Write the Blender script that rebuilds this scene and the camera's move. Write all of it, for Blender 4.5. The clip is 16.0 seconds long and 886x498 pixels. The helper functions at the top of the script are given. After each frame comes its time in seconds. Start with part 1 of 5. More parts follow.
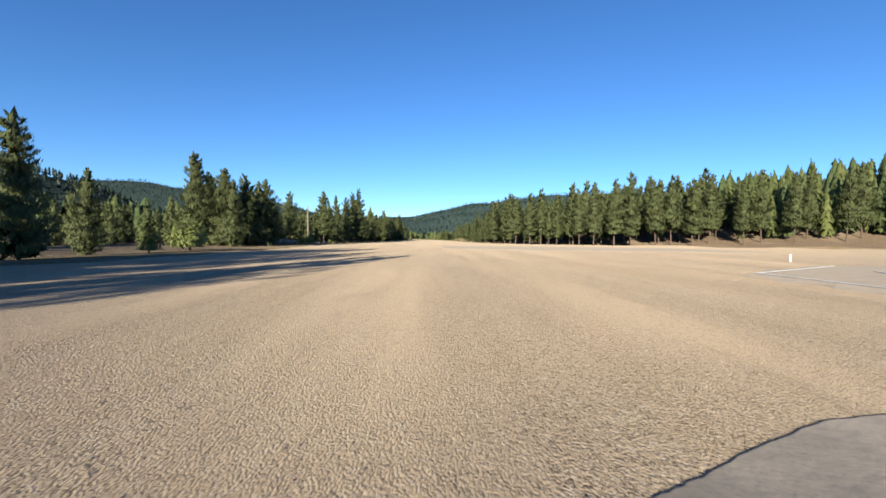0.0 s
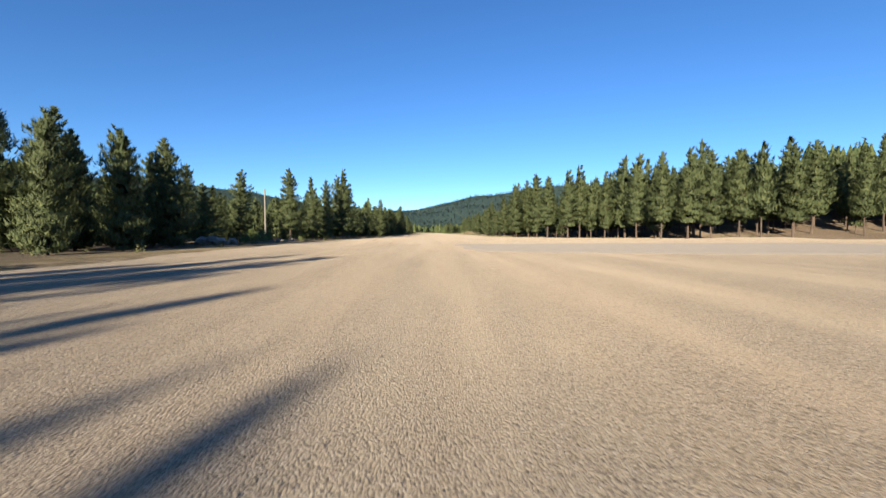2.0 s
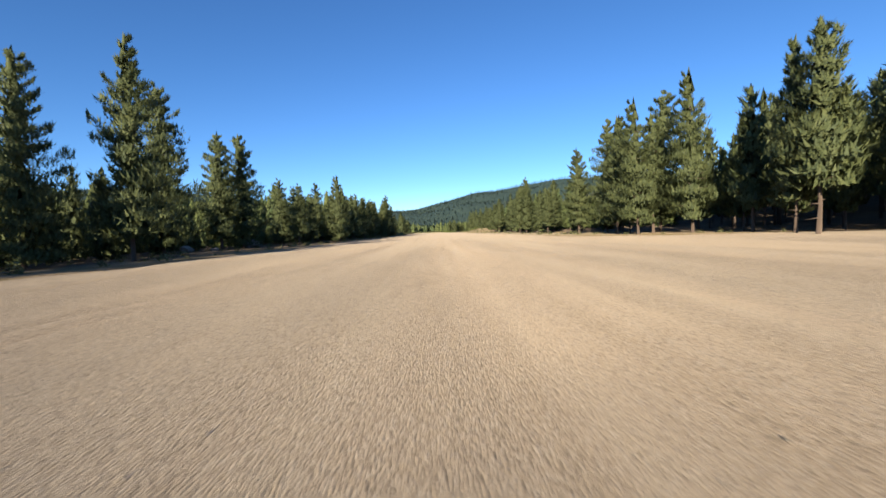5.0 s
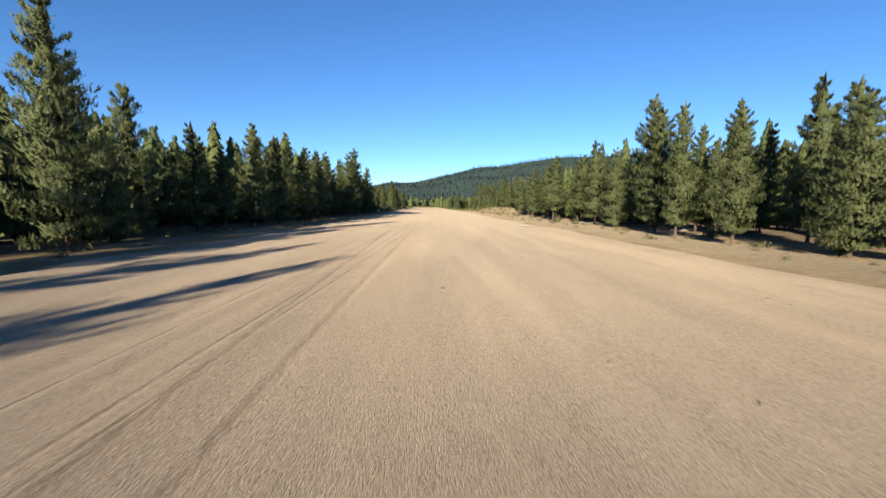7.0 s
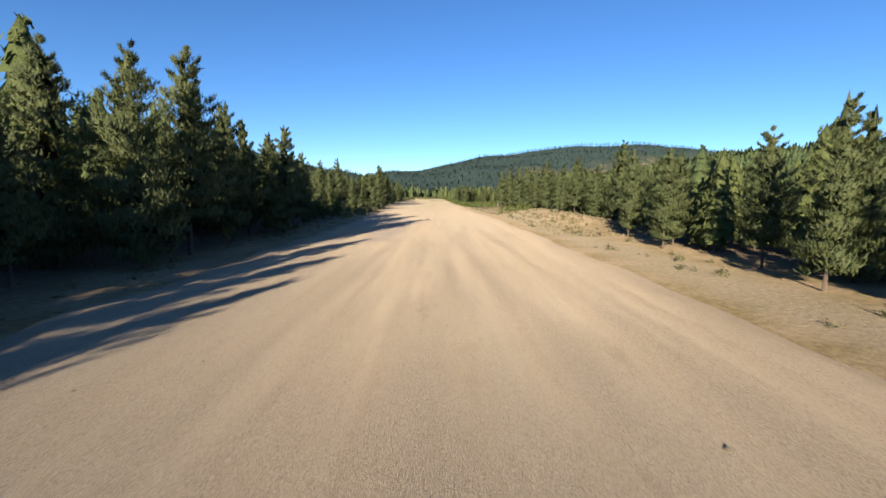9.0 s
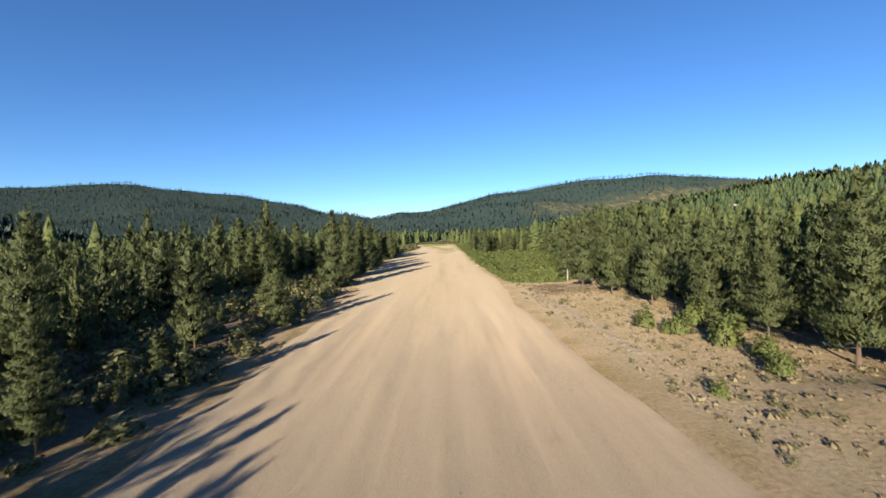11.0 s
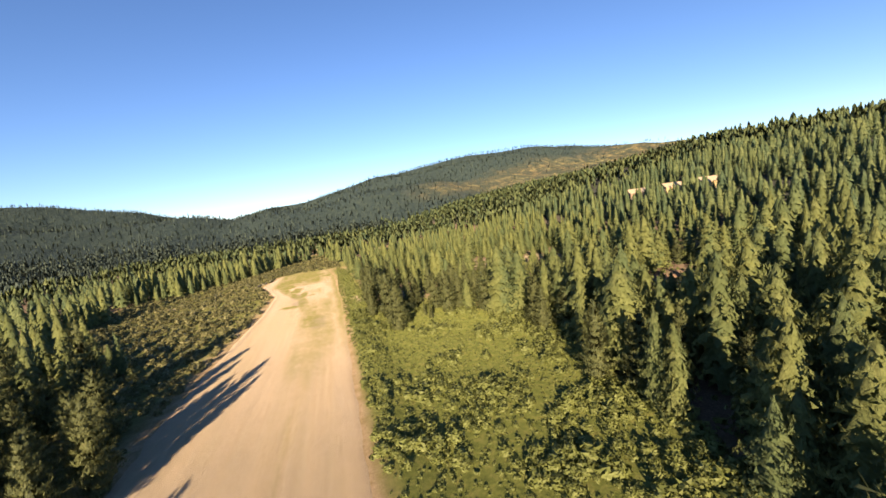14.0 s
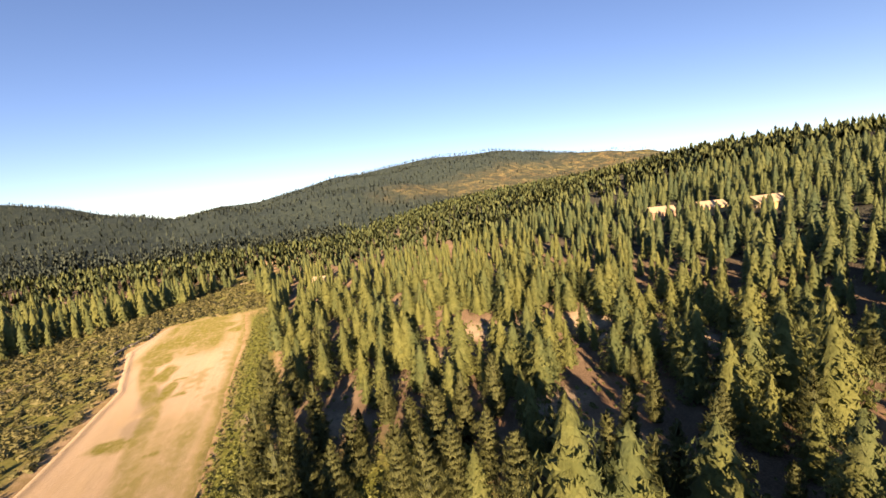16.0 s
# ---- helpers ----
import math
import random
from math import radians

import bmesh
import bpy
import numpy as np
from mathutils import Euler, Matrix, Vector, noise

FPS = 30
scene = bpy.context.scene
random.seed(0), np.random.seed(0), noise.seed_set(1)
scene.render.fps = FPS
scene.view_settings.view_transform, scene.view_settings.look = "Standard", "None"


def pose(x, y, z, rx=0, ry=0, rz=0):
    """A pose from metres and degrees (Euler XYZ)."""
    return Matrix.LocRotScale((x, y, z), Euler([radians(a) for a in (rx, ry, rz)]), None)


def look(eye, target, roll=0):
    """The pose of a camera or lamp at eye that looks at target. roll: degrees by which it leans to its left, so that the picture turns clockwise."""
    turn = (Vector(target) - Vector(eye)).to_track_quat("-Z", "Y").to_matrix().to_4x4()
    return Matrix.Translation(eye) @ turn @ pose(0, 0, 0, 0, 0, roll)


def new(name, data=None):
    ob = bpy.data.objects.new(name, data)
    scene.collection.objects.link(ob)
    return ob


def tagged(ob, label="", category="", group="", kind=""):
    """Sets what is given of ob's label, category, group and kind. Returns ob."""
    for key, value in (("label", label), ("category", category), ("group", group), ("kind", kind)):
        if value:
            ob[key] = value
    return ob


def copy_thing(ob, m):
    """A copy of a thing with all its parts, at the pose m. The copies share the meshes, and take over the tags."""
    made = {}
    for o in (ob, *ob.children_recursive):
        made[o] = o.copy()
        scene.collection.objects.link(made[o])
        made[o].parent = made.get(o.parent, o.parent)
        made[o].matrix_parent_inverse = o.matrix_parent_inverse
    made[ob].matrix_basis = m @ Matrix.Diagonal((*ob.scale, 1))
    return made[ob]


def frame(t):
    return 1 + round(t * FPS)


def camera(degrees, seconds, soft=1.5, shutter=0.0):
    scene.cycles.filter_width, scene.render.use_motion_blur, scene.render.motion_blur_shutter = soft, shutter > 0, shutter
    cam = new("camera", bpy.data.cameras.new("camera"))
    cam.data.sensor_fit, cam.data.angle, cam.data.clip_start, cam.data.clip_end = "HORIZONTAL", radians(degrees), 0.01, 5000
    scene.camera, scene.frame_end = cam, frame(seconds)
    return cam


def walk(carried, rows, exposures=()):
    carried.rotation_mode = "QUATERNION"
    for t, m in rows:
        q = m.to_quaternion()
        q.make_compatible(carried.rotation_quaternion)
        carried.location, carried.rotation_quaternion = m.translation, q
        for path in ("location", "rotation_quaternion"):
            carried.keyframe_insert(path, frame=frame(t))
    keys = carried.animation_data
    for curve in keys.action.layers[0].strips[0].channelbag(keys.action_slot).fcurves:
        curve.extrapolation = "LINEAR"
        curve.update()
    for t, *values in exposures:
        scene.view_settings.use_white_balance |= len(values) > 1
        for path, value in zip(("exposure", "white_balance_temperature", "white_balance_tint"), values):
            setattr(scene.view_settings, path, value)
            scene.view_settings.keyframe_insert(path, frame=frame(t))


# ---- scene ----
# camera: seconds, x, y, z, then the three turns in degrees
cam = camera(94.92, 16.0, soft=1.5, shutter=0.06)
ROWS = [
    (0, 0.028, -0.005, 0.961, 88.595, -0.568, -1.833),
    (0.5, 0.067, 3.865, 0.872, 88.374, -0.421, -1.800),
    (1, 0.132, 9.060, 0.846, 88.366, 0.257, -1.933),
    (1.5, -0.097, 15.001, 1.038, 88.186, 0.169, -1.822),
    (2, -0.302, 20.331, 1.058, 87.619, 0.215, -1.214),
    (2.5, -0.724, 26.782, 0.951, 87.527, 0.325, -1.008),
    (3, -0.991, 33.931, 1.158, 88.305, 1.219, -1.796),
    (3.2, -0.834, 36.547, 1.204, 88.476, 1.474, -1.818),
    (5.3, 0.082, 76.516, 0.901, 87.387, 2.494, -1.021),
    (5.5, 0.125, 81.330, 1.087, 87.367, 1.124, -1.256),
    (6, 0.021, 91.959, 1.400, 86.795, 1.847, -0.482),
    (6.5, 0.370, 102.975, 1.713, 84.182, 0.398, -1.047),
    (7, 0.339, 115.937, 1.938, 83.898, -0.061, -1.060),
    (7.5, 0.060, 129.541, 2.107, 83.649, 0.374, -0.850),
    (8, 0.198, 143.587, 2.862, 82.660, 0.418, -0.774),
    (8.2, 0.252, 147.697, 3.077, 82.339, 0.083, -0.680),
    (10.3, 0.157, 207.569, 5.932, 83.623, -0.889, -0.531),
    (10.5, 0.061, 214.543, 6.432, 85.009, -0.443, -0.530),
    (11, 0.110, 231.135, 8.428, 87.872, 1.620, 0.881),
    (11.5, 0.047, 248.839, 12.139, 88.135, 3.560, 0.121),
    (12, -0.231, 267.414, 16.112, 86.509, 6.411, -1.227),
    (12.5, 0.024, 285.606, 18.291, 85.710, 6.954, -3.138),
    (13, 1.311, 303.451, 20.483, 85.555, 7.551, -7.108),
    (13.5, 2.919, 321.514, 22.958, 84.920, 8.035, -11.851),
    (14, 6.067, 337.561, 24.732, 84.034, 7.583, -15.481),
    (14.5, 9.456, 352.939, 26.045, 83.650, 6.730, -17.988),
    (15, 13.291, 368.196, 28.153, 83.814, 6.546, -18.739),
    (15.5, 17.221, 382.517, 29.827, 83.776, 6.595, -19.383),
    (16, 21.276, 395.184, 31.805, 83.661, 6.204, -20.448),
]
EXPOSURE = [(0.0, 1.35, 5950, 7), (8.0, 1.36, 6150, 9), (10.5, 1.34, 6100, 9), (11.5, 1.28, 6250, 11), (12.0, 1.38, 6500, 13), (13.5, 1.64, 7300, 18), (14.5, 1.72, 8000, 23), (16.0, 1.81, 9200, 30)]
walk(cam, [(r[0], pose(*r[1:])) for r in ROWS], exposures=EXPOSURE)

# ---------------------------------------------------------------- light
SHADE_AZ, SUN_EL = radians(18.1), radians(16.1)      # shadows fall this far right of +y
world = bpy.data.worlds.new("sky")
scene.world = world
world.use_nodes = True
wn = world.node_tree.nodes
wl = world.node_tree.links
wn.clear()
sky = wn.new("ShaderNodeTexSky")
sky.sky_type = 'NISHITA'
sky.sun_disc = False
sky.sun_elevation = SUN_EL
sky.sun_rotation = math.pi + SHADE_AZ
sky.altitude = 2000
sky.air_density = 1.0
sky.dust_density = 0.1
sky.ozone_density = 3.9
bg = wn.new("ShaderNodeBackground")
bg.inputs["Strength"].default_value = 0.071
wout = wn.new("ShaderNodeOutputWorld")
hue = wn.new("ShaderNodeHueSaturation")
hue.inputs["Saturation"].default_value = 1.1
hue.inputs["Hue"].default_value = 0.504
wl.new(sky.outputs[0], hue.inputs["Color"])
wl.new(hue.outputs[0], bg.inputs[0])
wl.new(bg.outputs[0], wout.inputs[0])
sun_data = bpy.data.lights.new("sun", "SUN")
sun_data.energy = 4.3
sun_data.angle = radians(0.53)
sun_data.color = (1.0, 0.87, 0.67)
sun = new("sun", sun_data)
to_sun = Vector((-math.sin(SHADE_AZ) * math.cos(SUN_EL), -math.cos(SHADE_AZ) * math.cos(SUN_EL), math.sin(SUN_EL)))
sun.matrix_world = look(to_sun * 300, (0, 0, 0))

# ---------------------------------------------------------------- material helpers
def S(t):
    t = np.clip(t, 0.0, 1.0)
    return t * t * (3 - 2 * t)


class Mat:
    """A small builder for node materials."""
    def __init__(self, name, rough=0.9, metal=0.0, spec=0.3):
        self.m = bpy.data.materials.new(name)
        self.m.use_nodes = True
        self.t = self.m.node_tree
        self.p = self.t.nodes["Principled BSDF"]
        self.p.inputs["Roughness"].default_value = rough
        self.p.inputs["Diffuse Roughness"].default_value = 1.0 if rough > 0.9 else 0.0
        self.p.inputs["Metallic"].default_value = metal
        self.p.inputs["Specular IOR Level"].default_value = spec
        self.geo = self.t.nodes.new("ShaderNodeTexCoord").outputs["Object"]

    def world_pos(self):
        self.geo = self.t.nodes.new("ShaderNodeNewGeometry").outputs["Position"]
        return self

    def noise(self, scale, detail=4.0, rough=0.55, stretch=(1, 1, 1), offset=(0, 0, 0)):
        mp = self.t.nodes.new("ShaderNodeMapping")
        mp.inputs["Scale"].default_value = stretch
        mp.inputs["Location"].default_value = offset
        n = self.t.nodes.new("ShaderNodeTexNoise")
        n.inputs["Scale"].default_value = scale
        n.inputs["Detail"].default_value = detail
        n.inputs["Roughness"].default_value = rough
        self.t.links.new(self.geo, mp.inputs[0])
        self.t.links.new(mp.outputs[0], n.inputs["Vector"])
        return n.outputs["Fac"]

    def voronoi(self, scale, feature='F1', stretch=(1, 1, 1)):
        mp = self.t.nodes.new("ShaderNodeMapping")
        mp.inputs["Scale"].default_value = stretch
        n = self.t.nodes.new("ShaderNodeTexVoronoi")
        n.feature = feature
        n.inputs["Scale"].default_value = scale
        self.t.links.new(self.geo, mp.inputs[0])
        self.t.links.new(mp.outputs[0], n.inputs["Vector"])
        return n.outputs[0]

    def cells(self, scale):
        """A random value for each cell of a Voronoi pattern."""
        n = self.t.nodes.new("ShaderNodeTexVoronoi")
        n.inputs["Scale"].default_value = scale
        self.t.links.new(self.geo, n.inputs["Vector"])
        g = self.t.nodes.new("ShaderNodeSeparateColor")
        self.t.links.new(n.outputs["Color"], g.inputs[0])
        return g.outputs[0]

    def track(self, x0, slope, y0, y1, half):
        """A wheel mark along the line x = x0 + slope (y - y0)."""
        p = self.t.nodes.new("ShaderNodeSeparateXYZ")
        self.t.links.new(self.geo, p.inputs[0])
        x, y = p.outputs[0], p.outputs[1]
        line = self.maths('ADD', self.maths('MULTIPLY', self.maths('SUBTRACT', y, y0), slope), x0)
        d = self.maths('ABSOLUTE', self.maths('SUBTRACT', x, line))
        w = self.maths('MAXIMUM', self.maths('SUBTRACT', 1.0, self.maths('DIVIDE', d, half)), 0.0)
        ends = self.maths('MULTIPLY', self.maths('LESS_THAN', y, y1), self.maths('GREATER_THAN', y, y0))
        return self.maths('MULTIPLY', w, ends)

    def ramp(self, fac, stops):
        r = self.t.nodes.new("ShaderNodeValToRGB")
        e = r.color_ramp.elements
        while len(e) < len(stops):
            e.new(0.5)
        for k, (pos, col) in zip(e, stops):
            k.position = pos
            k.color = (col, col, col, 1) if isinstance(col, (int, float)) else (*col, 1)
        self.t.links.new(fac, r.inputs[0])
        return r.outputs[0]

    def mix(self, fac, a, b, mode='MIX'):
        n = self.t.nodes.new("ShaderNodeMix")
        n.data_type = 'RGBA'
        n.blend_type = mode
        for sock, v in ((n.inputs[0], fac), (n.inputs[6], a), (n.inputs[7], b)):
            if isinstance(v, (int, float)):
                sock.default_value = v if sock is n.inputs[0] else (v, v, v, 1)
            elif isinstance(v, tuple):
                sock.default_value = (*v, 1)
            else:
                self.t.links.new(v, sock)
        return n.outputs[2]

    def maths(self, op, a, b=0.0):
        n = self.t.nodes.new("ShaderNodeMath")
        n.operation = op
        for sock, v in zip(n.inputs, (a, b)):
            if isinstance(v, (int, float)):
                sock.default_value = v
            else:
                self.t.links.new(v, sock)
        return n.outputs[0]

    def attr(self, name):
        n = self.t.nodes.new("ShaderNodeAttribute")
        n.attribute_name = name
        return n.outputs["Fac"]

    def random(self):
        return self.t.nodes.new("ShaderNodeObjectInfo").outputs["Random"]

    def island(self):
        return self.t.nodes.new("ShaderNodeNewGeometry").outputs["Random Per Island"]

    def colour(self, c):
        s = self.p.inputs["Base Color"]
        if isinstance(c, tuple):
            s.default_value = (*c, 1)
        else:
            self.t.links.new(c, s)
        return self

    def bump(self, height, dist, strength=1.0):
        b = self.t.nodes.new("ShaderNodeBump")
        b.inputs["Strength"].default_value = strength
        b.inputs["Distance"].default_value = dist
        self.t.links.new(height, b.inputs["Height"])
        self.t.links.new(b.outputs[0], self.p.inputs["Normal"])
        return self


# ---------------------------------------------------------------- materials
# x at the start, drift per metre, start and end along the strip, half width
WHEEL_MARKS = ((-3.80, 0.0, 116.5, 127.0, 0.045), (-3.0, 0.019, 108.0, 146.0, 0.06), (-2.72, 0.03, 112.0, 146.0, 0.05), (-2.1, -0.03, 110.0, 150.0, 0.16), (-1.5, 0.0, 118.0, 150.0, 0.13),
               (-5.95, 0.05, 34.0, 62.0, 0.07), (-5.6, 0.045, 32.0, 60.0, 0.05), (-5.25, 0.04, 33.0, 58.0, 0.07), (-4.85, 0.03, 34.0, 56.0, 0.06), (-4.5, 0.02, 35.0, 52.0, 0.05),
               (-2.55, 0.15, 147.0, 153.0, 0.06), (-2.42, 0.16, 147.0, 153.0, 0.05), (0.25, -0.01, 146.5, 152.0, 0.03))


def gravel_material():
    a = Mat("runway gravel", 0.95, 0, 0.15).world_pos()
    streak = a.noise(1.0, 5, 0.6, (1.6, 0.035, 1))
    patch = a.noise(0.3, 6, 0.65, (1, 0.1, 1), (7, 3, 0))
    grain = a.noise(26.0, 6, 0.75)
    lumps = a.noise(5.0, 6, 0.7)
    c = a.ramp(streak, [(0.3, (0.303, 0.229, 0.148)), (0.5, (0.331, 0.251, 0.167)), (0.7, (0.353, 0.276, 0.185))])
    c = a.mix(a.ramp(patch, [(0.4, 0.0), (0.62, 0.5)]), c, (0.295, 0.237, 0.167))
    c = a.mix(a.ramp(grain, [(0.33, 0.6), (0.48, 0.0)]), c, (0.161, 0.119, 0.081))
    coarse = a.ramp(a.noise(0.6, 5, 0.65, (1, 0.07, 1), (13, 5, 0)), [(0.34, 0.45), (0.66, 1.0)])
    cell = a.cells(70.0)
    c = a.mix(a.maths('MULTIPLY', coarse, a.ramp(cell, [(0.13, 0.75), (0.22, 0.0)])), c, (0.102, 0.077, 0.054))
    c = a.mix(a.maths('MULTIPLY', coarse, a.ramp(cell, [(0.78, 0.0), (0.90, 0.6)])), c, (0.464, 0.386, 0.293))
    c = a.mix(a.ramp(a.noise(0.8, 5, 0.65, (1, 0.3, 1), (31, 0, 0)), [(0.60, 0.0), (0.72, 0.25)]), c, (0.144, 0.104, 0.070))
    olive = a.mix(a.noise(3.0, 4), (0.072, 0.078, 0.014), (0.155, 0.139, 0.031))
    g = a.maths('MULTIPLY', a.attr("grass"), a.ramp(a.noise(0.9, 6, 0.65, (1, 0.55, 1), (3, 9, 0)), [(0.3, 0.5), (0.55, 1.0)]))
    c = a.mix(a.maths('MULTIPLY', a.attr("grey"), 0.75), c, a.mix(a.noise(1.5, 5, 0.7), (0.178, 0.141, 0.116), (0.242, 0.193, 0.151)))
    c = a.mix(a.maths('MULTIPLY', a.attr("rut"), a.ramp(a.noise(9.0, 5, 0.7, (1, 1.6, 1)), [(0.4, 0.1), (0.6, 0.55)])), c, (0.144, 0.100, 0.063))
    c = a.mix(g, c, olive)
    c = a.mix(a.maths('MULTIPLY', a.attr("verge"), a.ramp(a.noise(0.8, 6, 0.7), [(0.3, 0.1), (0.6, 1.0)])), c, a.mix(lumps, (0.183, 0.137, 0.089), (0.279, 0.215, 0.145)))
    marks = None
    for row in WHEEL_MARKS:
        m = a.track(*row)
        marks = m if marks is None else a.maths('MAXIMUM', marks, m)
    tread = a.maths('MULTIPLY', marks, a.ramp(a.noise(7.0, 3, 0.6, (1, 0.35, 1), (1, 8, 0)), [(0.35, 0.35), (0.6, 1.0)]))
    c = a.mix(a.maths('MULTIPLY', tread, 0.42), c, (0.129, 0.093, 0.062))
    a.colour(c)
    clods = a.noise(14.0, 5, 0.65, (1, 1, 1), (4, 4, 4))
    stones = a.maths('MULTIPLY', a.maths('SUBTRACT', 0.8, a.voronoi(70.0)), coarse)
    h = a.maths('ADD', a.maths('MULTIPLY', lumps, 0.2), a.maths('MULTIPLY', grain, 0.5))
    h = a.maths('ADD', h, a.maths('MULTIPLY', clods, 0.25))
    h = a.maths('ADD', h, a.maths('MULTIPLY', stones, 0.75))
    h = a.maths('SUBTRACT', h, a.maths('MULTIPLY', tread, 1.0))
    return a.bump(h, 0.018, 1.0).m


def soil_material():
    a = Mat("soil, meadow and needle litter", 0.97, 0, 0.1).world_pos()
    n1 = a.noise(0.35, 6, 0.65)
    n2 = a.noise(4.0, 6, 0.7)
    n3 = a.noise(24.0, 4, 0.7)
    dirt = a.ramp(n2, [(0.3, (0.192, 0.131, 0.078)), (0.5, (0.262, 0.192, 0.117)), (0.72, (0.326, 0.248, 0.156))])
    dry = a.ramp(n2, [(0.3, (0.113, 0.082, 0.039)), (0.55, (0.192, 0.142, 0.063)), (0.75, (0.255, 0.198, 0.099))])
    dirt = a.mix(a.ramp(n1, [(0.42, 0.0), (0.58, 0.8)]), dirt, dry)
    litter = a.ramp(n2, [(0.3, (0.070, 0.051, 0.033)), (0.55, (0.135, 0.097, 0.064)), (0.75, (0.220, 0.160, 0.108))])
    litter = a.mix(a.ramp(a.noise(0.12, 4, 0.6, (1, 1, 1), (5, 5, 5)), [(0.5, 0.0), (0.68, 0.8)]), litter, (0.195, 0.148, 0.097))
    green = a.ramp(a.noise(0.9, 6, 0.7), [(0.3, (0.052, 0.066, 0.017)), (0.5, (0.100, 0.114, 0.028)), (0.7, (0.152, 0.146, 0.045))])
    c = a.mix(a.attr("forest"), dirt, litter)
    c = a.mix(a.attr("meadow"), c, green)
    pale = a.ramp(n2, [(0.3, (0.184, 0.141, 0.091)), (0.55, (0.266, 0.214, 0.143)), (0.75, (0.317, 0.266, 0.187))])
    c = a.mix(a.maths('MULTIPLY', a.attr("sand"), a.ramp(a.noise(0.7, 5, 0.65), [(0.3, 0.35), (0.5, 1.0)])), c, pale)
    c = a.mix(a.attr("red"), c, a.mix(n2, (0.165, 0.092, 0.050), (0.285, 0.175, 0.100)))
    # forest cover of the hills as ground colour, bluish haze mixed in
    hazy_canopy = a.ramp(a.noise(0.09, 8, 0.75), [(0.35, (0.015, 0.027, 0.028)), (0.5, (0.028, 0.044, 0.040)), (0.68, (0.052, 0.068, 0.050))])
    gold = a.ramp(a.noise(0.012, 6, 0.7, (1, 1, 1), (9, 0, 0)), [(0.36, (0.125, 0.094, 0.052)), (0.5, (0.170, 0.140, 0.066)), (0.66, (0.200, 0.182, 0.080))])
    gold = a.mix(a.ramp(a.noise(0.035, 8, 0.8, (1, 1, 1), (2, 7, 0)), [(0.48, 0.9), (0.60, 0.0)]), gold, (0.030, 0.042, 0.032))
    hazy_canopy = a.mix(a.attr("gold"), hazy_canopy, gold)
    c = a.mix(a.attr("hazy_canopy"), c, hazy_canopy)
    a.colour(c)
    far = a.maths('MULTIPLY', a.attr("hazy_canopy"), 60.0)
    h = a.maths('ADD', a.maths('MULTIPLY', n2, 1.0), a.maths('MULTIPLY', n3, 0.4))
    h = a.maths('ADD', h, a.maths('MULTIPLY', a.noise(0.12, 6, 0.75), far))
    return a.bump(h, 0.11, 0.9).m


def needle_material(name, deep, lit, tip, island=True, gaps=False, clumps=False):
    a = Mat(name, 0.65, 0, 0.2)
    r = a.island() if island else a.random()
    c = a.ramp(r, [(0.0, deep), (0.55, lit), (1.0, tip)])
    o = a.random()
    c = a.mix(a.ramp(o, [(0.0, 0.0), (1.0, 0.3)]), c, (0.088, 0.098, 0.034))
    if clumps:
        # tufts of needles; the shade between them is put into the colour
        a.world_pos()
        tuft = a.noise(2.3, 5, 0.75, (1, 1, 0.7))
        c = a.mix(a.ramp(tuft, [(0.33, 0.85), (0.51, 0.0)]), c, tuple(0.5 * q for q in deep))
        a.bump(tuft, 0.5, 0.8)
        # each tree a little yellower or bluer than its neighbours
        hue = a.noise(0.21, 1, 0.5, (1, 1, 0.05), (40, 11, 0))
        c = a.mix(a.ramp(hue, [(0.36, 0.55), (0.5, 0.0)]), c, tuple(f * q for f, q in zip((0.55, 0.72, 1.0), lit)))
        c = a.mix(a.ramp(hue, [(0.52, 0.0), (0.68, 0.5)]), c, tuple(f * q for f, q in zip((1.15, 1.12, 1.0), tip)))
    a.colour(c)
    tr = a.t.nodes.new("ShaderNodeBsdfTranslucent")
    a.t.links.new(c, tr.inputs[0])
    ms = a.t.nodes.new("ShaderNodeMixShader")
    ms.inputs[0].default_value = 0.28
    out = a.t.nodes["Material Output"]
    a.t.links.new(a.p.outputs[0], ms.inputs[1])
    a.t.links.new(tr.outputs[0], ms.inputs[2])
    a.t.links.new(ms.outputs[0], out.inputs[0])
    if gaps:
        # needles with air between them
        a.world_pos()
        hole = a.ramp(a.noise(26.0, 2, 0.6), [(0.37, 0.0), (0.43, 1.0)])
        clear = a.t.nodes.new("ShaderNodeBsdfTransparent")
        cut = a.t.nodes.new("ShaderNodeMixShader")
        a.t.links.new(hole, cut.inputs[0])
        a.t.links.new(clear.outputs[0], cut.inputs[1])
        a.t.links.new(ms.outputs[0], cut.inputs[2])
        a.t.links.new(cut.outputs[0], out.inputs[0])
    return a.m


def plain(name, c1, c2, scale=3.0, rough=0.8, bump=0.01, metal=0.0, stretch=(1, 1, 1)):
    a = Mat(name, rough, metal)
    n = a.noise(scale, 6, 0.65, stretch)
    a.colour(a.ramp(n, [(0.3, c1), (0.7, c2)]))
    return a.bump(a.noise(scale * 6, 4, 0.7, stretch), bump, 0.7).m


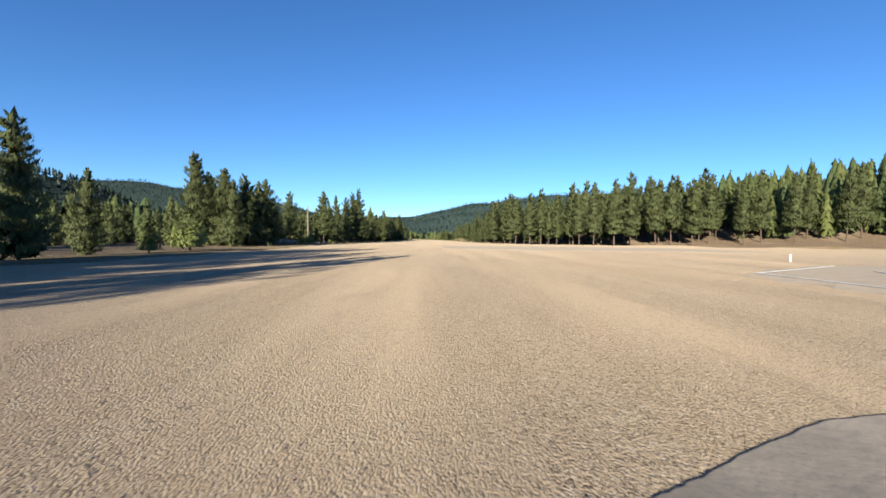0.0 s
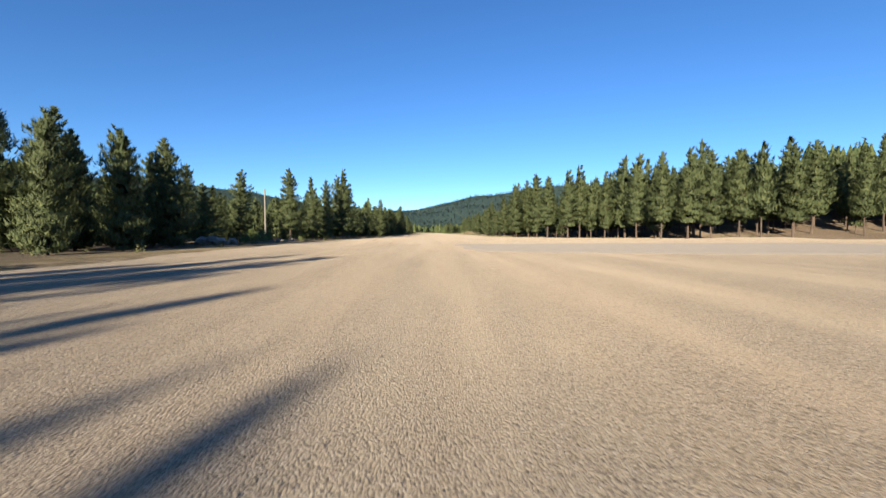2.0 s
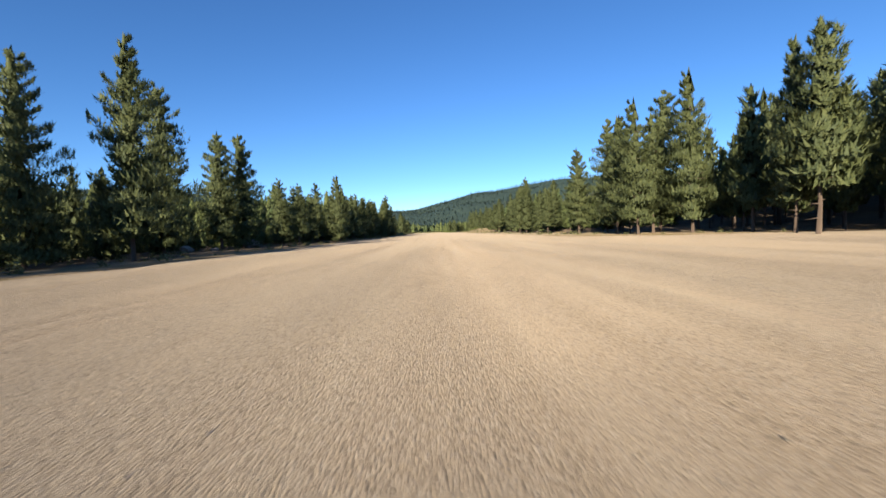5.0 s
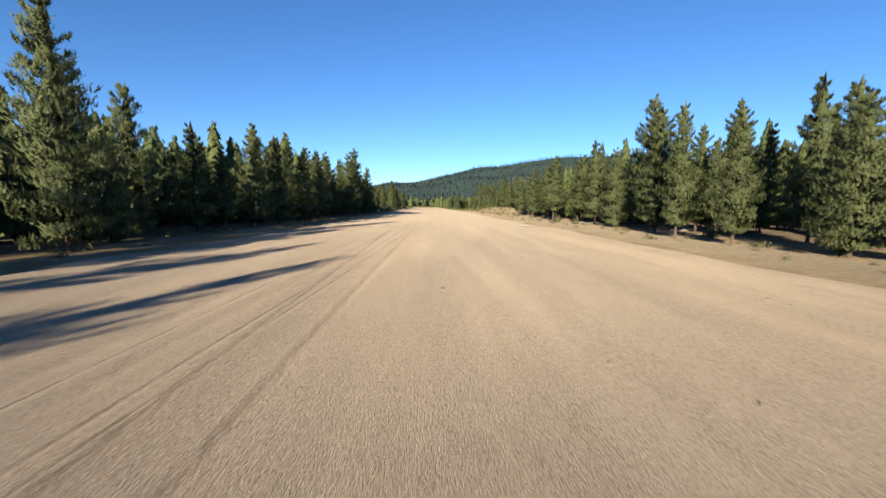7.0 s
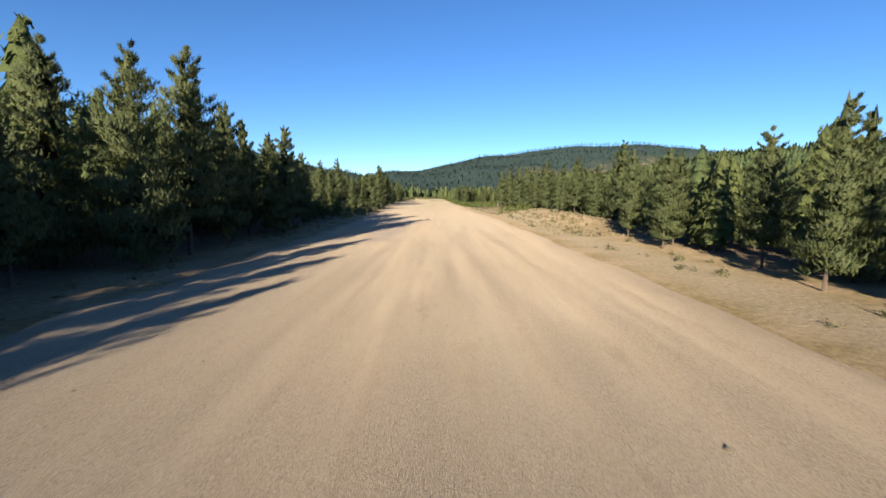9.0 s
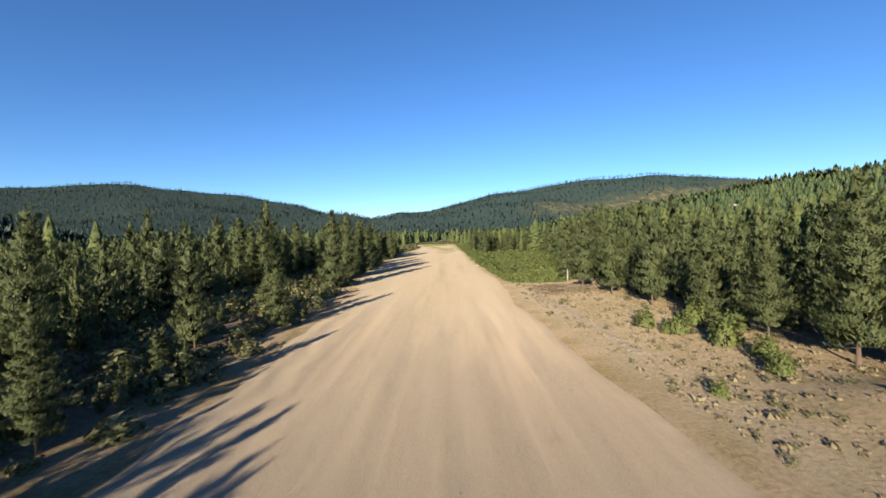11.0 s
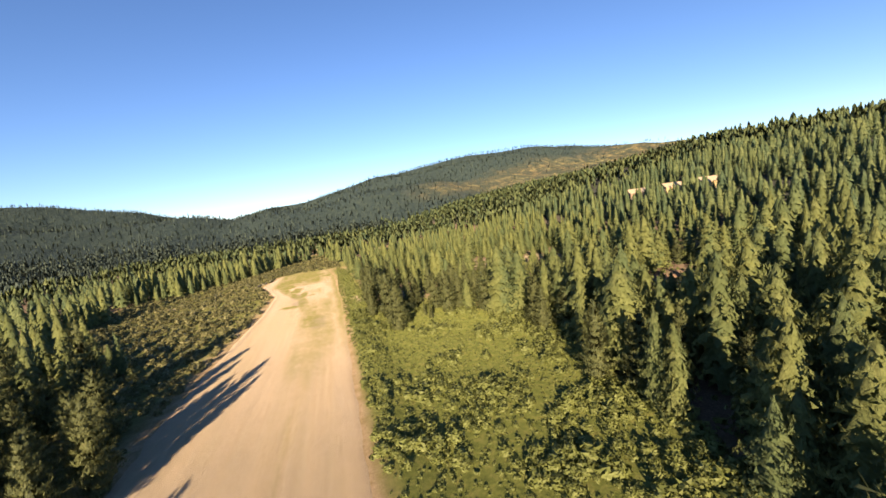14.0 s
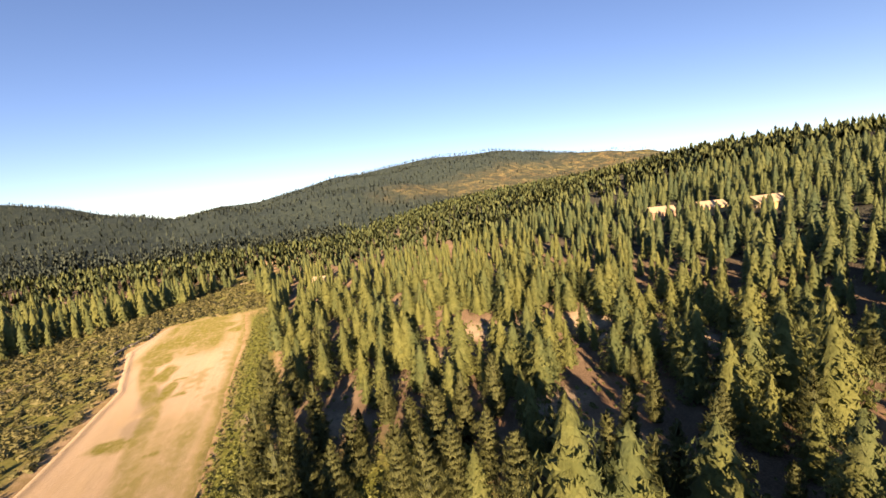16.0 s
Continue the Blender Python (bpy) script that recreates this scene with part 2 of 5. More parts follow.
GRAVEL = gravel_material()
SOIL = soil_material()
NEEDLE = needle_material("pine needles", (0.062, 0.078, 0.036), (0.103, 0.119, 0.044), (0.150, 0.161, 0.062), True, True)
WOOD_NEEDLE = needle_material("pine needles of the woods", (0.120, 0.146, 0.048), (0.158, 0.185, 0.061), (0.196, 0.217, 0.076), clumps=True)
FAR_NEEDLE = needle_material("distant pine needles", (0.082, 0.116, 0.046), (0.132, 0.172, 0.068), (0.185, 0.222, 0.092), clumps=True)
# the blue haze of distance is mixed into these needle colours
HILL_NEEDLE = needle_material("haze-tinted conifer needles", (0.034, 0.058, 0.056), (0.056, 0.086, 0.077), (0.084, 0.116, 0.088))
LEAF = needle_material("willow and sage leaves", (0.108, 0.128, 0.034), (0.165, 0.188, 0.052), (0.205, 0.228, 0.082))
SAGE = needle_material("sagebrush leaves", (0.08, 0.084, 0.034), (0.165, 0.16, 0.065), (0.255, 0.235, 0.11))
TUSSOCK = needle_material("dry brown grass", (0.270, 0.205, 0.112), (0.360, 0.280, 0.158), (0.450, 0.360, 0.210))
BARK = plain("pine bark", (0.07, 0.050, 0.036), (0.20, 0.14, 0.10), 6.0, 0.95, 0.02, 0, (1, 1, 0.25))
ASPHALT = plain("worn asphalt", (0.111, 0.098, 0.088), (0.169, 0.147, 0.127), 2.5, 0.95, 0.012)
PEBBLE = plain("tan gravel stones", (0.264, 0.205, 0.135), (0.396, 0.317, 0.218), 9.0, 0.9, 0.004)
CLOD = plain("dark damp earth", (0.115, 0.085, 0.056), (0.215, 0.165, 0.112), 7.0, 0.95, 0.01)
STONE = plain("pale stone", (0.15, 0.13, 0.11), (0.34, 0.29, 0.24), 2.0, 0.9, 0.02)
WHITE = plain("weathered white paint", (0.55, 0.53, 0.48), (0.82, 0.80, 0.76), 2.0, 0.7, 0.005)
DUSTY = plain("dusty white paint", (0.252, 0.222, 0.172), (0.396, 0.357, 0.295), 3.0, 0.95, 0.01)
TIMBER = plain("grey weathered timber", (0.16, 0.13, 0.10), (0.36, 0.31, 0.25), 4.0, 0.9, 0.01, 0, (4, 4, 0.4))
ROOF = plain("tan metal roof", (0.36, 0.28, 0.17), (0.47, 0.37, 0.24), 1.5, 0.6, 0.004)
YELLOW = plain("pale yellow wall", (0.36, 0.27, 0.12), (0.48, 0.37, 0.18), 1.0, 0.8, 0.004)
WALLS = plain("brown plank wall", (0.17, 0.11, 0.07), (0.33, 0.24, 0.16), 2.0, 0.85, 0.01)
GREY_METAL = plain("galvanised metal", (0.50, 0.51, 0.52), (0.66, 0.66, 0.66), 3.0, 0.4, 0.002, 0.7)
SLASH = plain("dead branches", (0.124, 0.087, 0.056), (0.236, 0.174, 0.112), 5.0, 0.95, 0.01)
GLASS = Mat("dark window glass", 0.05, 0, 0.6).colour((0.03, 0.035, 0.04)).m
WATER = Mat("pond water", 0.06, 0, 0.35).colour((0.025, 0.03, 0.028)).m

# ---------------------------------------------------------------- terrain
RIDGE_AZ = [-180, -120, -60, -38, -31.5, -28, -21, -15, -12, -8.5, -5, -2, 1.7, 5, 12, 21.5, 27, 33, 40, 50, 60, 120, 180]
RIDGE_EL = [3.0, 4.0, 4.4, 5.0, 5.2, 4.85, 3.9, 3.2, 2.4, 1.75, 2.5, 2.7, 3.35, 3.95, 4.75, 4.75, 4.3, 3.9, 3.0, 1.9, 1.6, 4.0, 3.0]
CX, CY = 0.0, 430.0
# the plan below is in units of WIDE metres across the strip and upwards, and in metres along it
WIDE = 1.5


def left_edge(y):
    return np.interp(y, [-70, 0, 30, 60, 90, 130, 165, 250, 293, 312, 334.9, 398.5, 427.7, 466.1, 495.5, 530.2, 555.3, 566.4],
                     [-9.5, -9.5, -9, -10.5, -9, -8.6, -7.9, -8.8, -10, -12.5, -13.4, -14.5, -13.7, -12, -12.2, -18.1, -15.6, -6.7])


def right_edge(y):
    return np.interp(y, [-70, 55, 72, 84, 95, 104, 125, 235, 250, 280, 300, 334.3, 395.2, 458.4, 529.8, 556.2, 563.9],
                     [60, 55, 42, 22, 12, 8.3, 7.5, 7.3, 6.7, 5.7, 6.2, 4.9, 4.3, 4.1, 2.8, 1, -0.4])


def wobble(x, y, f, seed):
    return np.sin(x * f + 1.3 * seed) * np.cos(y * f * 0.83 + seed) + 0.5 * np.sin((x + y) * f * 2.1 + 2.7 * seed) * np.cos((x - y) * f * 1.7 + seed)


def ground_z(x, y):
    x, y = np.asarray(x, float), np.asarray(y, float)
    z = -1.3 * S((-x - 16) / 20) * S((y - 285) / 50)
    z = z - 0.8 * S((x - 5.5) / 4) * S((y - 297) / 10) * (1 - S((y - 425) / 40)) * (1 - S((x - 28) / 14))
    z = z + 0.95 * np.exp(-((x - 13.2) / 3.3) ** 2) * S((y - 212) / 18) * (1 - 0.75 * S((y - 247) / 7)) * (1 - S((y - 286) / 12))
    z = z + 0.75 * np.exp(-((x - 14.2) / 1.4) ** 2 - ((y - 296.0) / 1.7) ** 2)
    z = z + 1.6 * S((y - 472) / 5) * S((x - 34) / 6) * (1 - S((x - 67) / 6)) * (1 - S((y - 494) / 22))
    x0 = 24 + 50 * S((y - 150) / 200)
    rise = np.maximum(0, x - x0) * S((y - 66) / 36)
    near = z + (0.158 + 0.09 * S((y - 330) / 90)) * rise * np.exp(-rise / 360)
    near = near + 7 * np.exp(-((x - 250) / 90) ** 2 - ((y - 630) / 110) ** 2)
    out = S((np.abs(x) - 9) / 8)
    near = near + out * (0.10 * wobble(x, y, 0.35, 1) + 0.35 * wobble(x, y, 0.06, 2) * S((np.abs(x) - 18) / 25))
    r = np.hypot(x - CX, y - CY)
    az = np.degrees(np.arctan2(x - CX, y - CY))
    el = np.interp(az, RIDGE_AZ, RIDGE_EL)
    top = np.tan(np.radians(el)) * 1800
    far = top * S((r - 430) / 1400) + S((r - 500) / 500) * (1 - 0.8 * S((r - 1450) / 300)) * (9 * wobble(x, y, 0.012, 3) + 16 * wobble(x, y, 0.005, 4))
    far = far + 50 * np.exp(-((x + 310) / 85) ** 2 - ((y - 480) / 110) ** 2)
    far = far - 0.10 * np.maximum(0, r - 1900)
    near = near * (1 - 0.5 * S((r - 700) / 600))
    return np.where((r > 430) | (x < -150), np.maximum(near, far + np.minimum(near, 0)), near)


def fast_mesh(name, verts, tris, material, normals=None):
    """A triangle mesh from arrays, with normals that follow the rounded outline of a crown where given."""
    me = bpy.data.meshes.new(name)
    nv, nt = len(verts), len(tris)
    me.vertices.add(nv)
    me.vertices.foreach_set("co", np.ascontiguousarray(verts, np.float32).ravel())
    me.loops.add(nt * 3)
    me.loops.foreach_set("vertex_index", np.ascontiguousarray(tris, np.int32).ravel())
    me.polygons.add(nt)
    me.polygons.foreach_set("loop_start", np.arange(0, nt * 3, 3, dtype=np.int32))
    me.materials.append(material)
    me.update(calc_edges=True)
    if normals is not None:
        me.normals_split_custom_set_from_vertices(np.ascontiguousarray(normals, np.float32))
    return me


def grid_faces(nx, ny):
    i = np.arange(ny - 1)[:, None] * nx + np.arange(nx - 1)[None, :]
    i = i.ravel()
    a, b, c, d = i, i + 1, i + nx + 1, i + nx
    return np.concatenate([np.stack([a, b, c], 1), np.stack([a, c, d], 1)])


def axis(core0, core1, step, lo, hi, grow=1.09):
    core = list(np.arange(core0, core1 + 1e-6, step))
    s, v = step, core[-1]
    while v < hi:
        s *= grow
        v += s
        core.append(v)
    s, v = step, core[0]
    while v > lo:
        s *= grow
        v -= s
        core.insert(0, v)
    return np.array(core)


def set_attr(me, name, values):
    at = me.attributes.new(name, 'FLOAT', 'POINT')
    at.data.foreach_set("value", np.ascontiguousarray(values, np.float32))


# zones of the ground
def meadow_mask(x, y):
    right = np.interp(y, [296, 303, 314.9, 379.7, 412.6, 431.3], [9, 13, 16.7, 25.6, 29.8, 24.1])
    m = S((x - right_edge(y) + 0.3) / 1.2) * (1 - S((x - right) / 3)) * S((y - 296) / 6) * (1 - S((y - 442) / 14))
    strip = S((x - right_edge(y) + 0.3) / 1.2) * (1 - S((x - right_edge(y) - 4.0) / 2)) * S((y - 425) / 20) * (1 - S((y - 545) / 20))
    field = S((left_edge(y) - x) / 3) * S((x + 62) / 10) * S((y - 345) / 50) * (1 - S((y - 600) / 40))
    end = S((y - 556) / 8) * (1 - S((y - 660) / 30)) * S((x + 40) / 12) * (1 - S((x - 6) / 5))
    return np.clip(np.maximum(np.maximum(m, strip), 0.85 * np.maximum(field, end)), 0, 1)


def spots(x, y, rows):
    """Soft irregular patches: centre x, y and the two radii."""
    m = np.zeros_like(np.asarray(x, float))
    for a, b, p, q in rows:
        d = np.hypot((x - a) / p, (y - b) / q) + 0.16 * wobble(x, y, 0.9, a + b)
        m = np.maximum(m, 1 - S((d - 0.65) / 0.5))
    return m


SANDS = [(19, 576, 5, 5), (33.5, 526, 3.5, 6), (42, 541, 3.5, 5), (38, 480, 4, 4), (44, 474, 4.5, 4), (49, 476, 4.5, 3.5), (56, 473, 4.5, 4), (55, 463.5, 4, 4), (61, 461, 4.5, 4), (62, 452.5, 4, 4),
         (35.3, 438.5, 3, 5), (38, 446, 3, 4), (16, 458, 2, 4), (30, 473, 3, 5), (7, 466, 1.2, 5), (35.6, 415.7, 2.5, 4), (36.5, 432, 3, 5), (59, 438, 3, 5), (35.2, 447, 3, 4),
         (-8.8, 642, 5, 3), (-77, 908, 30, 9), (-117, 955, 30, 9), (-30, 564, 9, 2), (-37, 524, 10, 2), (-27.5, 488, 2, 3)]


def sand_mask(x, y):
    bank = S((x - right_edge(y) + 0.3) / 1.2) * (1 - S((x - 13.0) / 2.5)) * S((y - 284) / 5) * (1 - S((y - 298.5) / 2.5))
    verge = S((x - right_edge(y) + 0.3) / 1.2) * (1 - S((x - right_edge(y) - 2.2) / 1.6)) * S((y - 100) / 20) * (1 - S((y - 290) / 8))
    bank = np.maximum(bank, S((x - right_edge(y) + 0.3) / 1.2) * (1 - S((x - 12.5) / 2.5)) * S((y - 222) / 12) * (1 - S((y - 282) / 6)))
    return np.clip(np.maximum(np.maximum(0.4 * bank, 0.75 * verge), spots(x, y, SANDS)), 0, 1)


def gold_mask(x, y):
    """The grassy slope below the dark ridge."""
    r = np.hypot(x - CX, y - CY) + 45 * wobble(x, y, 0.013, 6)
    az = np.degrees(np.arctan2(x - CX, y - CY))
    inner = np.interp(az, [8, 12, 20, 33], [740, 760, 800, 1000])
    outer = np.interp(az, [8, 12, 20, 33], [840, 930, 1080, 1500])
    return S((az - 7) / 5) * (1 - S((az - 38) / 6)) * S((r - inner) / 130) * (1 - S((r - outer) / 170))


def forest_mask(x, y):
    r = S((x - np.interp(y, [60, 78, 88, 100, 215, 230, 285, 300, 428.3, 448.1], [70, 24, 14, 12, 12, 15, 15, 14, 31.2, 8.5])) / 3)
    l = S((-x + left_edge(y) * 1.0 - 1.0) / 2.5)
    return np.maximum(r, l)


xs = axis(-48, 60, 1.0, -3600, 3600)
ys = axis(-60, 585, 1.6, -3200, 4200)
gx, gy = np.meshgrid(xs, ys)
gz = ground_z(gx, gy)
under = S((gx - left_edge(gy) - 0.4) / 0.8) * S((right_edge(gy) - gx - 0.4) / 0.8) * (gy > -66) * (gy < 562)
gz = gz - 0.12 * under
pond_r = np.hypot((gx - 59.5) / 10.0, (gy - 411.0) / 9.5)
gz = np.where(pond_r < 1.5, gz * S((pond_r - 0.75) / 0.75) - 0.9 * (1 - S((pond_r - 0.75) / 0.5)), gz)
gverts = np.stack([WIDE * gx.ravel(), gy.ravel(), WIDE * gz.ravel()], 1)
gme = fast_mesh("ground", gverts, grid_faces(len(xs), len(ys)), SOIL)
gme.polygons.foreach_set("use_smooth", [True] * len(gme.polygons))
rad = np.hypot(gx - CX, gy - CY).ravel()
azi = np.degrees(np.arctan2(gx - CX, gy - CY)).ravel()
set_attr(gme, "meadow", meadow_mask(gx, gy).ravel())
set_attr(gme, "forest", forest_mask(gx, gy).ravel())
set_attr(gme, "sand", sand_mask(gx, gy).ravel())
set_attr(gme, "red", spots(gx, gy, [(14.3, 296.0, 2.2, 2.2), (13.6, 293.6, 1.6, 1.5), (-26.0, 305.0, 1.6, 1.4), (39.6, 440.0, 5.0, 6.0), (28.7, 450.0, 4.0, 6.0), (46.5, 446.0, 5.0, 5.0)]).ravel() * 0.5 + 0.9 * (1 - S(np.abs(pond_r.ravel() - 1.02) / 0.22)) * S((gy.ravel() - 408) / 8))
# also darkens the right slope's soil, as shade between its trees
set_attr(gme, "hazy_canopy", np.maximum(S((rad - 330) / 250), np.maximum(S((-gx.ravel() - 140) / 70), 0.75 * S((gx.ravel() - 78) / 25) * S((gy.ravel() - 300) / 60))))
set_attr(gme, "gold", gold_mask(gx.ravel(), gy.ravel()))
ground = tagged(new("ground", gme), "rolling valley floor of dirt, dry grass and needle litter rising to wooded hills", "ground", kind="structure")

# the runway: a graded gravel strip with ruts
ry = np.arange(-66, 566.1, 1.0)
ru = np.concatenate([np.linspace(0, 0.28, 22), np.linspace(0.28, 0.46, 30)[1:], np.linspace(0.46, 1, 36)[1:]])
calm = 1 - 0.85 * S((ry - 385) / 30)
W_L = left_edge(ry) + calm * (0.22 * np.sin(ry * 0.9) + 0.2 * np.sin(ry * 0.37 + 1))
W_R = right_edge(ry) + 0.08 * np.sin(ry * 0.8 + 2) + 0.15 * np.sin(ry * 0.31)
near_u = np.minimum(W_R, 9.0)
X = W_L[:, None] + (near_u - W_L)[:, None] * ru[None, :]
wide = np.linspace(0, 1, 26)[1:]
X = np.concatenate([X, near_u[:, None] + (np.maximum(W_R, near_u + 0.02) - near_u)[:, None] * wide[None, :]], 1)
Y = np.repeat(ry[:, None], X.shape[1], 1)
rng = np.random.default_rng(5)
Z = 0.005 * wobble(X, Y * 0.25, 2.1, 4) + 0.004 * wobble(X, Y, 1.1, 7) + rng.normal(0, 0.0015, X.shape)
ruts = np.zeros_like(Z)
for rx, ya, yb, dep in ((-3.1, 20, 75, 0.05), (-3.5, 20, 75, 0.045), (-3.9, 24, 70, 0.03), (-2.05, 105, 150, 0.05), (-2.6, 105, 150, 0.035), (-3.2, 100, 150, 0.03), (0.55, 180, 420, 0.006), (2.3, 240, 420, 0.006)):
    line = rx + 0.25 * np.sin(Y * 0.06 + rx)
    along = np.exp(-((X - line) / 0.06) ** 2) * S((Y - ya) / 8) * (1 - S((Y - yb) / 8))
    Z -= 0.4 * dep * along
    ruts += 0.4 * along * min(1, dep / 0.065)
edge = np.minimum(X - W_L[:, None], W_R[:, None] - X)
Z = Z - 0.10 * (1 - S(edge / 0.9)) + 0.0
Z = Z + 0.16 * np.exp(-((X - W_L[:, None] - 0.8) / 0.45) ** 2) * S((Y - 415) / 30)
rough = 0.7 + 0.3 * np.sin(Y * 0.7) * np.sin(Y * 0.23 + 1)
Z = Z + 0.10 * rough * np.exp(-((X - 6.6 - 0.012 * (Y - 110)) / 0.32) ** 2) * S((Y - 96) / 10) * (1 - S((Y - 190) / 30))
for off, dep in ((1.3, 0.09), (2.6, 0.06)):
    Z = Z + dep * rough * np.exp(-((X - W_L[:, None] - off) / 0.3) ** 2) * S((Y - 100) / 20) * (1 - S((Y - 260) / 30))
Z = np.where(X > 22, Z + ground_z(X, Y) + 0.0, Z)
Z = Z * (1 - S((6 - Y) / 3) * S((X + 0.5) / 0.6))
rme = fast_mesh("runway", np.stack([WIDE * X.ravel(), Y.ravel(), WIDE * Z.ravel()], 1), grid_faces(X.shape[1], len(ry)), GRAVEL)
rme.polygons.foreach_set("use_smooth", [True] * len(rme.polygons))
gm = spots(X, Y, [(-6.6, 470.2, 2.6, 2.4), (-4.9, 490.5, 1.0, 6), (-7.2, 502.7, 1.5, 7), (-9.9, 515.4, 2.0, 7), (-9.3, 531.9, 5.0, 10), (-4.9, 544, 5.5, 9), (-6.8, 556.1, 5, 6), (-3, 487.3, 0.9, 0.9), (-5.5, 515.9, 1.0, 1.2), (-4.2, 496.9, 0.9, 0.8), (-1.9, 464.2, 0.9, 0.8), (0.3, 535.9, 2.0, 5)])
gm = np.maximum(gm, 0.85 * S((Y - 395) / 60) * S((X - W_R[:, None] + 2.6) / 1.8))
fleck = S((wobble(X, Y * 0.35, 0.8, 17) + 0.5 * wobble(X, Y, 1.9, 19) - 0.1) / 0.7)
gm = np.maximum(gm, 0.55 * fleck * S((Y - 415) / 30) * S((X + 5) / 3))
gm = np.maximum(gm, 0.35 * S((Y - 425) / 30) * S((0.5 - np.abs(X + 3 + 0.04 * (Y - 470))) / 1.5))
band = S((1.9 - np.abs(X + 0.9 + 0.6 * np.sin(Y * 0.02))) / 1.6)
gm = np.maximum(gm, 0.5 * band * (0.55 + 0.45 * wobble(X, Y * 0.03, 2.6, 23)) * S((Y - 270) / 40) * (1 - S((Y - 430) / 20)))
gm = np.maximum(gm, (0.62 + 0.25 * wobble(X, Y * 0.4, 0.5, 29)) * S((Y - 385) / 50) * (1 - S((Y - 468) / 16)) * S((4.2 - np.abs(X + 1.0)) / 2.4))
gm = np.maximum(gm, (0.16 + 0.07 * wobble(X, Y * 0.08, 0.7, 31)) * S((Y - 240) / 60) * (1 - S((Y - 480) / 20)))
lane = np.interp(Y, [450, 459, 482, 500, 519, 530], [-2.6, -3.0, -5.1, -9.1, -12.4, -13.0])
gm = np.maximum(gm, (0.8 + 0.2 * wobble(X, Y * 0.3, 0.9, 37)) * S((1.7 - np.abs(X - lane)) / 1.1) * S((Y - 452) / 10))
gm = np.maximum(gm, (0.85 + 0.2 * wobble(X, Y * 0.3, 0.6, 41)) * S((Y - 508) / 16) * S((X + 16) / 3) * (1 - 0.5 * S((X + 2.5) / 2)))
set_attr(rme, "grass", np.clip(gm, 0, 1).ravel())
set_attr(rme, "grey", spots(X, Y, [(-5.4, 475.5, 1.6, 5.0), (-6.4, 488.6, 1.6, 6.5), (-0.7, 444.4, 1.4, 9), (-3.5, 215, 1.4, 18)])
         .ravel() + 0.45 * spots(X, Y, [(1.7, 332, 0.7, 7)]).ravel())
set_attr(rme, "verge", ((1 - S(edge / 1.9)) * S((Y - 90) / 15) * (1 - S((Y - 400) / 20))).ravel())
set_attr(rme, "rut", np.clip(ruts, 0, 1).ravel())
runway = tagged(new("runway", rme), "pale tan graded gravel airstrip with wheel ruts and grassy far end", "runway", kind="structure")

# ---------------------------------------------------------------- trees
def crown_arrays(seed, boughs, slivers, width=0.2, base=0.13, size=1.0, rounded=0.0):
    """Boughs of needle sprays on a pine of height 1: vertices and triangles."""
    g = np.random.default_rng(seed)
    u = (np.arange(boughs) + g.uniform(0, 1, boughs)) / boughs
    u = 1 - (1 - u) ** 0.72
    cone = (1 - u) ** 0.8
    dome = (1 - u ** 2.2) ** 0.9
    prof = (1 - rounded) * cone + rounded * dome
    a = np.arange(boughs) * 2.3999 + g.normal(0, 0.35, boughs)
    lobes = 1 + 0.15 * np.sin(2 * a + 9 * u + seed) + 0.14 * np.sin(13 * u + seed) + g.normal(0, 0.16, boughs)
    L = width * prof * (0.62 + 0.38 * S(u / 0.16)) * np.clip(lobes, 0.5, 1.45) + 0.012
    droop = 0.22 - 0.75 * u + g.normal(0, 0.12, boughs)
    h0 = base + (0.985 - base) * u
    n = boughs * slivers
    Lr, ar, hr, dr, ur = (np.repeat(q, slivers) for q in (L, a, h0, droop, u))
    f = 1.0 - 0.8 * g.uniform(0, 1, n) ** 1.5
    side = g.normal(0, 1, n) * (0.08 + 0.15 * np.sin(np.clip(f, 0, 1) * 2.6)) * Lr + g.normal(0, 0.004, n)
    rise = -dr * f * Lr + 0.32 * f * f * Lr + g.normal(0, 0.05, n) * Lr + g.normal(0, 0.0035, n)
    ca, sa = np.cos(ar), np.sin(ar)
    lean = g.normal(0, 0.012, 2)
    P = np.stack([ca * f * Lr - sa * side + lean[0] * hr, sa * f * Lr + ca * side + lean[1] * hr, hr + rise], 1)
    out = np.stack([ca, sa, 0 * sa], 1)
    tang = np.stack([-sa, ca, 0 * sa], 1)
    D = out * 0.2 + np.array([0, 0, 0.85]) + tang * (side / (Lr + 1e-6))[:, None] * 1.2 + g.normal(0, 0.34, (n, 3))
    D /= np.linalg.norm(D, axis=1)[:, None]
    B = tang + g.normal(0, 0.42, (n, 3))
    B /= np.linalg.norm(B, axis=1)[:, None]
    k = (size * g.uniform(0.65, 1.35, n) * (1.05 - 0.3 * ur))[:, None]
    V = np.stack([P + B * 0.0056 * k - D * 0.008 * k, P - B * 0.0056 * k - D * 0.008 * k, P + D * 0.025 * k], 1).reshape(-1, 3)
    V[:, 2] = np.clip(V[:, 2], 0.02, 1.03)
    return V, np.arange(len(V)).reshape(-1, 3)


